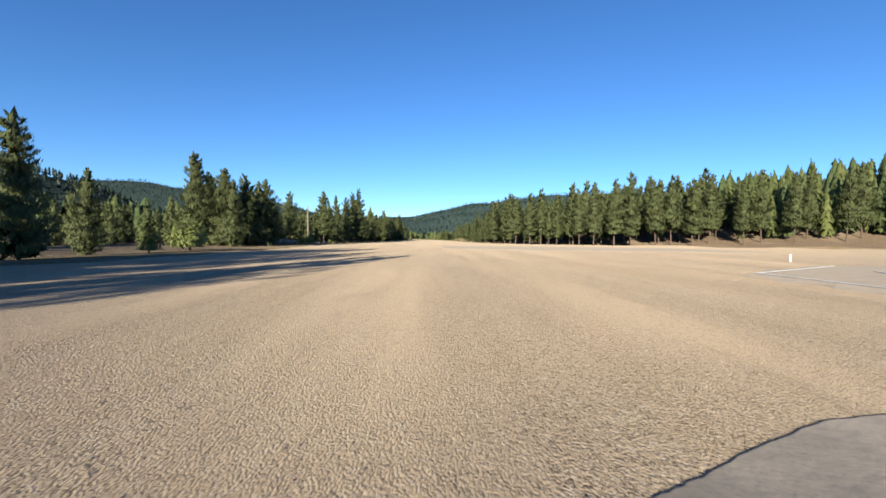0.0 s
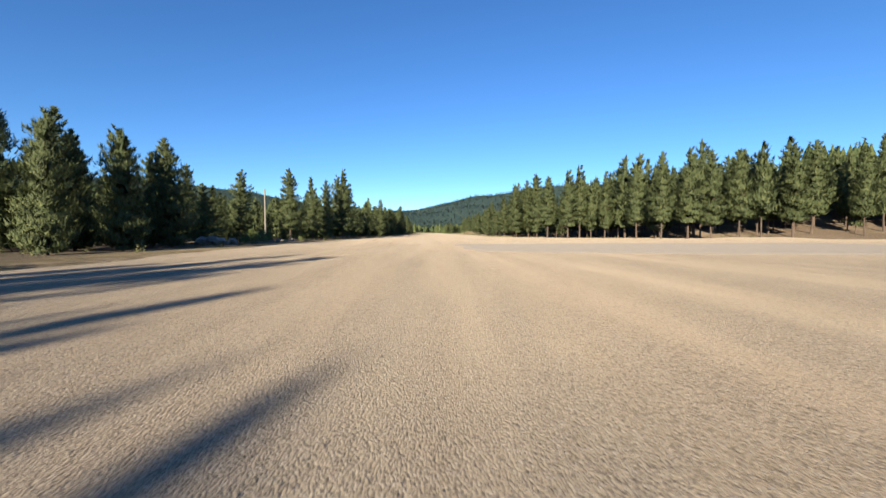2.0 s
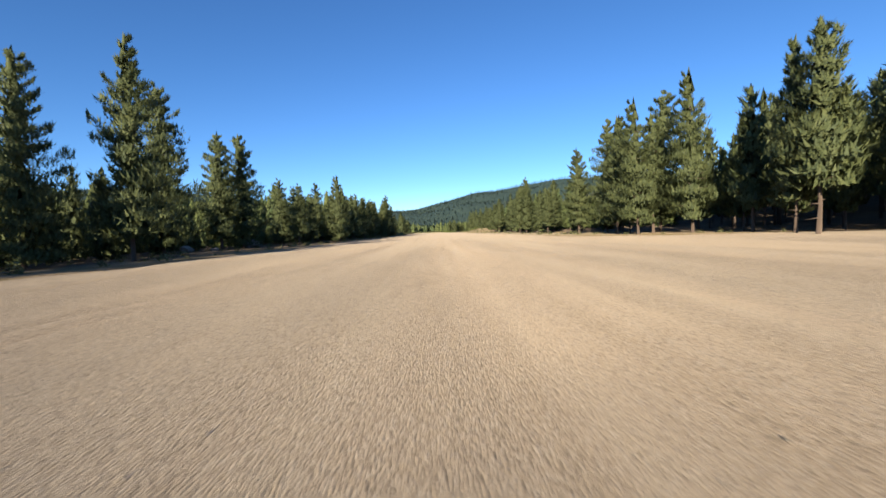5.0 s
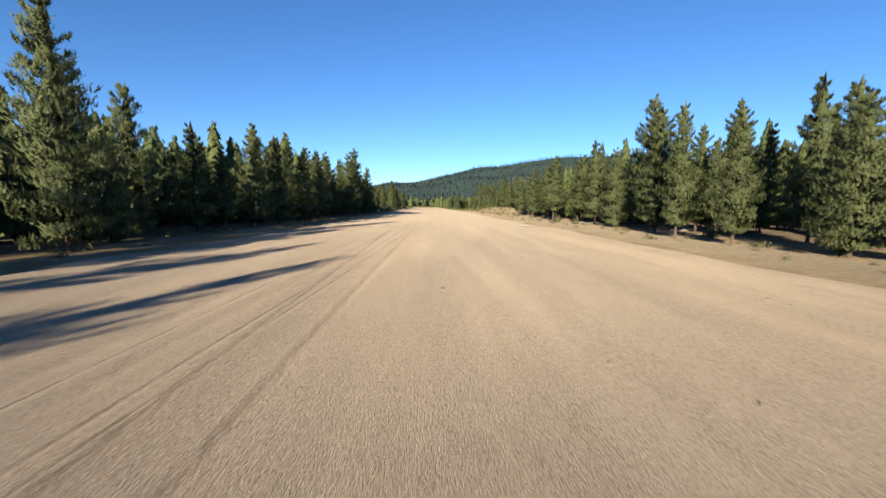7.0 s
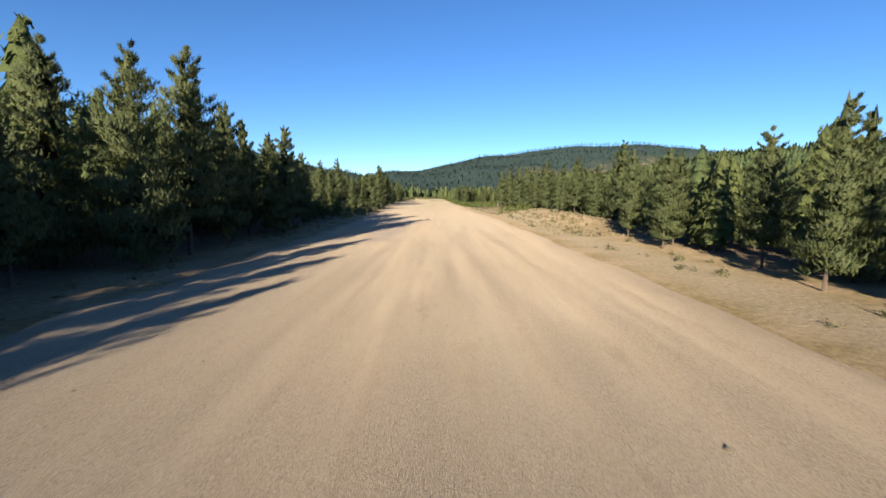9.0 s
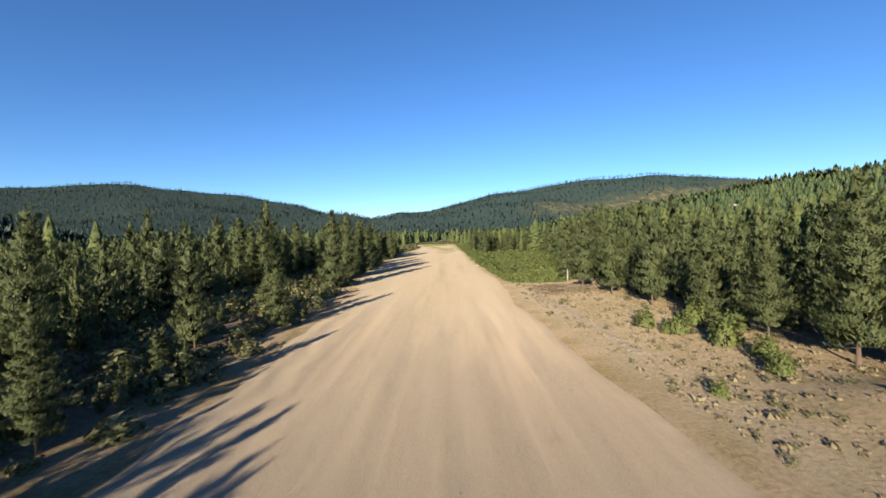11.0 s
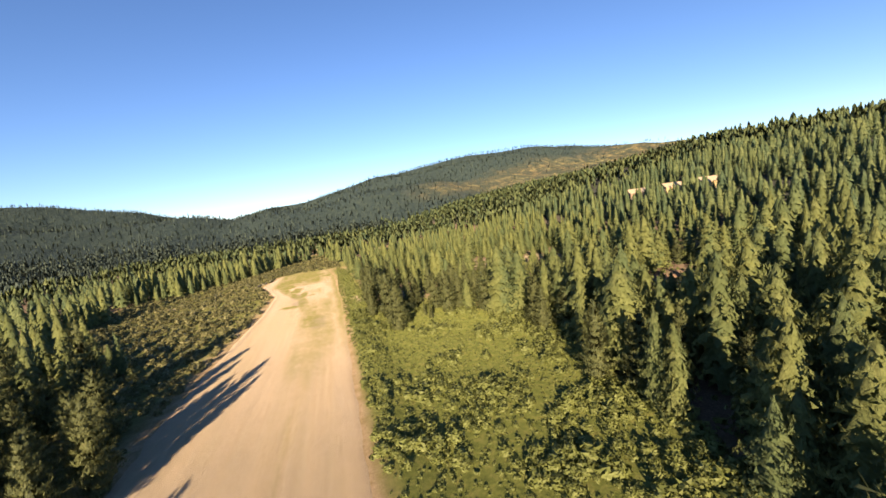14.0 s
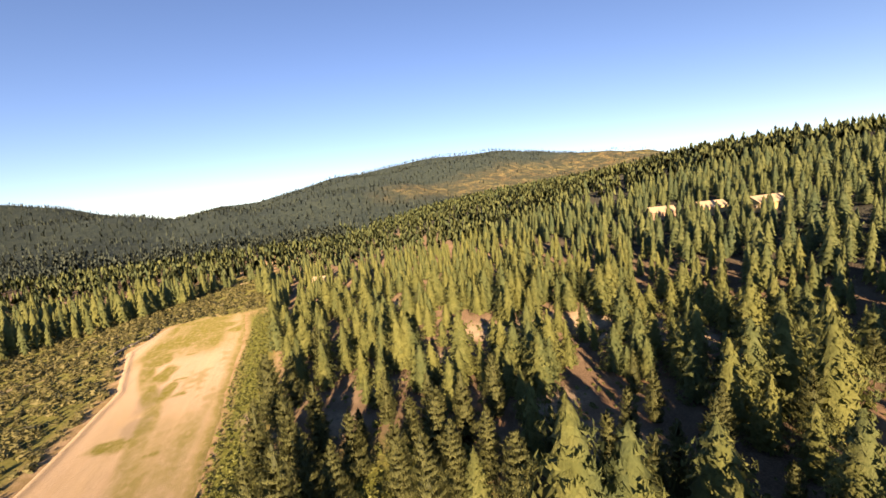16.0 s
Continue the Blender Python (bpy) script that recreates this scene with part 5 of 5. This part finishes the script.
GREY_GRAVEL = plain("grey compacted gravel", (0.185, 0.153, 0.120), (0.240, 0.200, 0.158), 1.6, 0.95, 0.05)
sheet("pavement", "worn grey asphalt patch with a crumbled edge beside the strip", [(0.4, -4), (0.5, 1.35), (0.6, 1.47), (0.76, 1.58), (1.02, 1.8), (1.43, 2.08), (1.7, 2.15), (3.2, 2.5), (9, 3.0), (9, -4)], 0.007, ASPHALT, "pavement", 0.10, 0.006)
pad = sheet("pavement", "grey paved parking pad with white edge lines", [(6.1, 7.6), (6.3, 11.6), (10.5, 15.5), (22, 18), (24, 8)], 0.036, GREY_GRAVEL, "pavement")
sheet("pavement", "greyer compacted gravel where a taxiway joins", [(1.2, 53.7), (1.4, 46), (2.0, 42.5), (3.2, 41.3), (8, 39), (21, 36), (21, 53), (8, 55)], 0.034, GREY_GRAVEL, "pavement")
for x0, y0, x1, y1 in ((6.15, 7.7, 6.35, 11.5), (6.35, 11.5, 10.5, 15.3), (7.5, 7.7, 9.5, 12.5)):
    bm = bmesh.new()
    x0, x1 = WIDE * x0, WIDE * x1
    L = math.hypot(x1 - x0, y1 - y0)
    box(bm, 0.09, L, 0.012, ((x0 + x1) / 2, (y0 + y1) / 2, 0.066), (0, 0, -math.degrees(math.atan2(x1 - x0, y1 - y0))), 0.003)
    me = bpy.data.meshes.new("painted_line")
    bm.to_mesh(me)
    bm.free()
    me.materials.append(WHITE)
    tagged(new("painted_line", me), "worn white painted line on the grey pad", "marking", kind="structure")


def marker_board(x, y, w, l, rz):
    ob = empty("runway_marker", pose(WIDE * x, y, 0.01, 0, 0, rz), "weathered white board marker lying at the edge of the gravel strip", "marker", "strip markers")
    for k in range(3):
        part("board", box(bmesh.new(), w / 3 - 0.012, l, 0.03, ((k - 1) * w / 3, 0, 0.036), (0, 0, 0), 0.006), DUSTY, ob)
    for k in (-1, 1):
        part("batten", box(bmesh.new(), w, 0.07, 0.03, (0, k * l * 0.36, 0.006), (0, 0, 0), 0.006), TIMBER, ob)
    return ob


marker_board(5.9, 154.4, 0.75, 2.4, 5)
marker_board(4.69, 335.1, 1.05, 2.6, 8)
marker_board(-9.92, 337.4, 1.6, 1.9, 15)

post = empty("marker_post", at_ground(11.7, 19.2, 0, 0.01), "short white marker post standing on the gravel", "post")
part("stake", tube(bmesh.new(), 0.05, 0.045, 0.42, 10), WHITE, post)
part("foot", tube(bmesh.new(), 0.1, 0.08, 0.05, 10), TIMBER, post)


def utility_pole(x, y, h, r, mat, label, arm=True):
    ob = empty("utility_pole", at_ground(x, y, 12, -0.05), label, "pole")
    part("shaft", tube(bmesh.new(), r, r * 0.72, h, 14), mat, ob)
    part("cap", tube(bmesh.new(), r * 0.85, r * 0.4, 0.05, 14, (0, 0, h)), GREY_METAL, ob)
    if arm:
        part("bracket", box(bmesh.new(), 0.08, 0.30, 0.05, (0, r + 0.1, h - 0.22), (0, 0, 0), 0.01), GREY_METAL, ob)
    part("collar", tube(bmesh.new(), r * 1.25, r * 1.1, 0.12, 14), TIMBER, ob)
    return ob


utility_pole(-13.9, 70.3, 6.4, 0.11, TIMBER, "pale weathered wooden utility pole among the pines")


def boulder(x, y, s, seed, label="pale rounded boulder lying among the brush", dz=0.0):
    s = WIDE * s
    bm = bmesh.new()
    bmesh.ops.create_icosphere(bm, subdivisions=2, radius=1.0)
    g = random.Random(seed)
    off = Vector((g.uniform(0, 50), g.uniform(0, 50), g.uniform(0, 50)))
    for v in bm.verts:
        v.co *= 0.75 + 0.5 * noise.noise(v.co * 1.1 + off) + 0.12 * noise.noise(v.co * 3.0 + off)
        v.co.z *= 0.62
    me = bpy.data.meshes.new("boulder")
    bm.to_mesh(me)
    bm.free()
    me.materials.append(STONE)
    ob = new("boulder", me)
    ob.matrix_world = at_ground(x, y, g.uniform(0, 360), dz + 0.25 * s) @ Matrix.Diagonal((s, s * g.uniform(0.7, 1.1), s, 1))
    return tagged(ob, label, "boulder", "boulders")


def log(x, y, L, r, rz, tilt=0.0, label="fallen grey-brown log lying on the dirt bank"):
    L, r = 1.2 * L, 1.4 * r
    bm = bmesh.new()
    rings, sides = 9, 10
    g = random.Random(int(x * 10 + y))
    vs = []
    for i in range(rings):
        f = i / (rings - 1)
        rr = r * (1.1 - 0.45 * f)
        oy, oz = g.uniform(-1, 1) * r * 0.4, g.uniform(-1, 1) * r * 0.25
        vs.append([bm.verts.new(((f - 0.5) * L, oy + rr * math.cos(6.283 * k / sides), oz + rr * math.sin(6.283 * k / sides))) for k in range(sides)])
    for i in range(rings - 1):
        for k in range(sides):
            bm.faces.new((vs[i][k], vs[i][(k + 1) % sides], vs[i + 1][(k + 1) % sides], vs[i + 1][k]))
    bm.faces.new(vs[0][::-1])
    bm.faces.new(vs[-1])
    me = bpy.data.meshes.new("fallen_log")
    bm.to_mesh(me)
    bm.free()
    me.materials.append(TIMBER)
    ob = new("fallen_log", me)
    ob.matrix_world = at_ground(x, y, rz, r * 0.7) @ pose(0, 0, 0, 0, tilt, 0)
    return tagged(ob, label, "log", "fallen logs")


for k, (x, y, s) in enumerate(((-13.4, 57.5, 0.75), (-13.0, 59.4, 0.5), (-14.6, 58.6, 0.6), (-12.6, 63.0, 0.35), (-13.2, 71.6, 0.3), (-12.8, 74.6, 0.34), (-14.2, 104.5, 0.55), (-14.3, 117.5, 0.85), (-13.1, 105.8, 0.3),
                               (-15.5, 231.0, 0.5), (-14.2, 236.5, 0.4), (-12.3, 280.5, 0.3), (-14.0, 292.0, 0.45))):
    boulder(x, y, s, k)
for k, (x, y, s) in enumerate(((-1.64, 133.8, 0.05), (-2.36, 133.4, 0.045), (-0.17, 39.5, 0.035), (-1.2, 134.4, 0.03), (0.39, 36.6, 0.025), (2.4, 131.0, 0.04), (3.1, 128.2, 0.03))):
    boulder(x, y, s, 60 + k, "small dark clod lying on the gravel strip", -0.005)
for x, y, L, r, rz in ((13.2, 287.6, 2.4, 0.07, 20), (12.2, 290.2, 2.0, 0.06, -8), (14.2, 292.6, 2.2, 0.07, 35),
                       (14.2, 150.0, 3.4, 0.11, 70), (13.2, 147.4, 2.2, 0.08, 30), (11.2, 159.4, 2.6, 0.08, 15), (-13.6, 67.4, 2.6, 0.09, 15), (-12.9, 72.6, 2.2, 0.07, -12), (-13.3, 64.8, 1.9, 0.07, 50), (-14.5, 322.0, 3.5, 0.10, 60), (-16.5, 330.0, 3.0, 0.09, 30)):
    log(x, y, L, r, rz)
snag = empty("dead_trunk", at_ground(12.7, 297.0, 0, -0.05), "pale broken dead pine trunk standing beside a reddish dirt mound", "dead tree")
part("shaft", tube(bmesh.new(), 0.11, 0.07, 1.85, 10), DUSTY, snag)
part("broken_top", tube(bmesh.new(), 0.07, 0.015, 0.22, 7, (0, 0, 1.84), (6, 4, 0)), TIMBER, snag)
part("stub", tube(bmesh.new(), 0.025, 0.012, 0.3, 6, (0.04, 0, 1.2), (0, 65, 20)), TIMBER, snag)


def stick_variants():
    out = []
    for k in range(4):
        g = np.random.default_rng(700 + k)
        V, n = [], 5
        for i in range(n):
            f = i / (n - 1)
            r = 0.016 * (1 - 0.7 * f)
            o = g.normal(0, 0.03, 2)
            V += [((f - 0.5), o[0] + r * math.cos(q), abs(o[1]) + r + r * math.sin(q)) for q in (0.5, 2.6, 4.7)]
        T = []
        for i in range(n - 1):
            for q in range(3):
                p0, p1 = i * 3 + q, i * 3 + (q + 1) % 3
                T += [(p0, p1, p1 + 3), (p0, p1 + 3, p0 + 3)]
        out.append((np.array(V), np.array(T)))
    return out


gs = np.random.default_rng(44)
qx, qy = gs.uniform(8.2, 14.5, 260), gs.uniform(284, 293.5, 260)
qz = ground_z(qx, qy) + gs.uniform(-0.02, 0.10, 260)
V, T, _ = bulk(stick_variants(), qx, qy, qz, gs.uniform(0.5, 2.0, 260), np.ones(260), 45)
tagged(new("slash_branches", fast_mesh("slash_branches", V, T, SLASH)), "brown dead branches strewn over the dirt bank", "branches", kind="stuff")
for k in range(3):
    log(-19.6 + 1.15 * k, 534.5 + 8.4 * k, 8.6, 0.28, 82 + 2 * k, 0, "long pale log edging the end of the gravel strip")


def house(x, y, w, l, h, rz, wall, roof, label, storeys=1):
    ob = empty("house", at_ground(x, y, rz, -0.15), label, "house", "cabins")
    part("foundation", box(bmesh.new(), w + 0.1, l + 0.1, 0.4, (0, 0, 0.1), (0, 0, 0), 0.02), STONE, ob)
    part("wall", box(bmesh.new(), w, l, h, (0, 0, h / 2 + 0.28), (0, 0, 0), 0.02), wall, ob)
    rise = w * 0.32
    bm = bmesh.new()
    e, o, t = w / 2 + 0.35, l / 2 + 0.4, 0.12
    z0 = h + 0.24
    prof = [(-e, z0 - 0.1), (0, z0 + rise), (e, z0 - 0.1), (e, z0 - 0.1 + t), (0, z0 + rise + t), (-e, z0 - 0.1 + t)]
    f = [bm.verts.new((px_, -o, pz)) for px_, pz in prof]
    b = [bm.verts.new((px_, o, pz)) for px_, pz in prof]
    bm.faces.new((f[0], f[1], f[4], f[5]))
    bm.faces.new((f[1], f[2], f[3], f[4]))
    bm.faces.new((b[5], b[4], b[1], b[0]))
    bm.faces.new((b[4], b[3], b[2], b[1]))
    for i in range(6):
        j = (i + 1) % 6
        bm.faces.new((f[i], f[j], b[j], b[i]))
    bmesh.ops.recalc_face_normals(bm, faces=bm.faces)
    rf = part("roof", bm, roof, ob)
    part("chimney", box(bmesh.new(), 0.45, 0.45, 0.9, (w * 0.18, l * 0.2, z0 + rise * 0.9), (0, 0, 0), 0.02), STONE, rf)
    for s in (-1, 1):
        bm = bmesh.new()
        tri = [bm.verts.new(q) for q in ((-w / 2, s * l / 2, h + 0.2), (w / 2, s * l / 2, h + 0.2), (0, s * l / 2, z0 + rise))]
        tri2 = [bm.verts.new((v.co.x, v.co.y - s * 0.15, v.co.z)) for v in tri]
        bm.faces.new(tri)
        bm.faces.new(tri2[::-1])
        for i in range(3):
            bm.faces.new((tri[i], tri2[i], tri2[(i + 1) % 3], tri[(i + 1) % 3]))
        part("gable", bm, wall, ob)
    for s in (-1, 1):
        for k in (-0.28, 0.28):
            win = part("window", box(bmesh.new(), 0.9, 0.06, 0.9, (k * w, s * (l / 2 + 0.02), h * 0.58 + 0.28), (0, 0, 0), 0.01), WHITE, ob)
            part("pane", box(bmesh.new(), 0.74, 0.05, 0.74, (k * w, s * (l / 2 + 0.045), h * 0.58 + 0.28)), GLASS, win)
    part("door", box(bmesh.new(), 0.9, 0.06, 1.95, (0, -(l / 2 + 0.02), 1.25), (0, 0, 0), 0.01), WALLS, ob)
    return ob


house(-70.3, 435.8, 8.0, 10.0, 3.0, 62, WALLS, ROOF, "brown timber cabin with a pale tan metal roof among pines")
house(-88.3, 444.6, 6.6, 8.0, 2.8, 30, WALLS, ROOF, "small brown cabin with a tan roof among pines")
utility_pole(-73.0, 441.0, 11.5, 0.16, WHITE, "slim white mast beside the cabin", False)
house(*SLOPE_HOUSES[0], 7.0, 11.0, 3.0, 75, YELLOW, ROOF, "pale yellow house with a tan roof on the wooded slope")
house(*SLOPE_HOUSES[1], 7.5, 13.0, 3.2, 80, YELLOW, ROOF, "pale yellow house with a tan roof higher on the slope")
house(*SLOPE_HOUSES[2], 7.0, 10.0, 3.0, 60, WALLS, ROOF, "brown house with a tan roof on the slope")
house(20.2, 588.5, 6.0, 7.0, 3.0, 70, YELLOW, ROOF, "small pale yellow shed among the pines")


def bush(x, y, h, seed, mat, label):
    V, T, N = shrub_arrays(seed, 700, 0.06)
    h = WIDE * h
    root = empty("bush", at_ground(x, y, seed * 37 % 360, -0.03), label, "bush", "bushes by the strip")
    crown = new("foliage", fast_mesh("foliage", V * np.array([h * 0.95, h * 0.95, h * 1.15]) + np.array([0, 0, 0.1 * h]), T, mat, N))
    crown.parent = root
    stem = new("stems", fast_mesh("stems", *[q for q in trunk_arrays(seed, 6, 3, 0.05)], BARK))
    stem.scale = (h * 0.5, h * 0.5, h * 0.6)
    stem.parent = root
    return root


for k, (x, y, h) in enumerate(((-10.6, 27.5, 1.9), (-11.6, 29.2, 1.5), (-10.8, 24.0, 1.1), (-12.6, 62.2, 1.3), (-12.9, 66.0, 1.2), (-13.2, 68.6, 1.1), (-12.6, 60.6, 1.0), (-12.3, 76.4, 0.9),
                               (13.8, 170.5, 0.9), (9.9, 164.2, 0.8), (10.1, 158.6, 0.7), (11.0, 139.5, 0.7), (-11.6, 252.0, 1.0), (-12.4, 258.0, 1.2), (-11.0, 272.0, 1.1), (-11.9, 288.0, 1.4))):
    bush(x, y, h, 500 + k, LEAF if k < 8 else SAGE, "leafy green bush growing at the edge of the gravel")

WILLOWS = [(11.5, 261.8, 1.5), (12.3, 258.5, 1.8), (11.8, 252.9, 1.2), (8.7, 250.8, 0.8), (10.7, 264.5, 1.5), (11.2, 262.4, 1.1), (13.2, 264.1, 1.9), (13.1, 260.6, 1.6), (14.6, 262.4, 1.7), (12.6, 255.6, 1.4)]
for k, (x, y, h) in enumerate(WILLOWS):
    bush(x, y, h, 540 + k, LEAF, "broad green willow bush growing behind the dirt bank")

for k, (x, y, h) in enumerate(((54.0, 422.5, 0.9), (57.5, 423.4, 1.1), (60.8, 423.8, 0.8), (65.5, 422.6, 1.2), (68.6, 420.6, 0.9), (71.0, 415.0, 1.0), (49.5, 419.0, 0.8), (48.2, 405.5, 0.9), (51.0, 402.0, 0.7))):
    bush(x, y, h, 570 + k, LEAF, "yellow-green willow bush on the bank of the pond")

# the pond
bm = bmesh.new()
bmesh.ops.create_circle(bm, cap_ends=True, segments=40, radius=1.0)
for v in bm.verts:
    a = math.atan2(v.co.y, v.co.x)
    v.co.x = WIDE * (59.5 + v.co.x * 10.5 * (1 + 0.1 * math.sin(3 * a)))
    v.co.y = 411.0 + v.co.y * 9.8 * (1 + 0.1 * math.cos(2 * a))
    v.co.z = -0.52
me = bpy.data.meshes.new("water")
bm.to_mesh(me)
bm.free()
me.materials.append(WATER)
tagged(new("water", me), "still dark pond among the pines", "water", kind="structure")
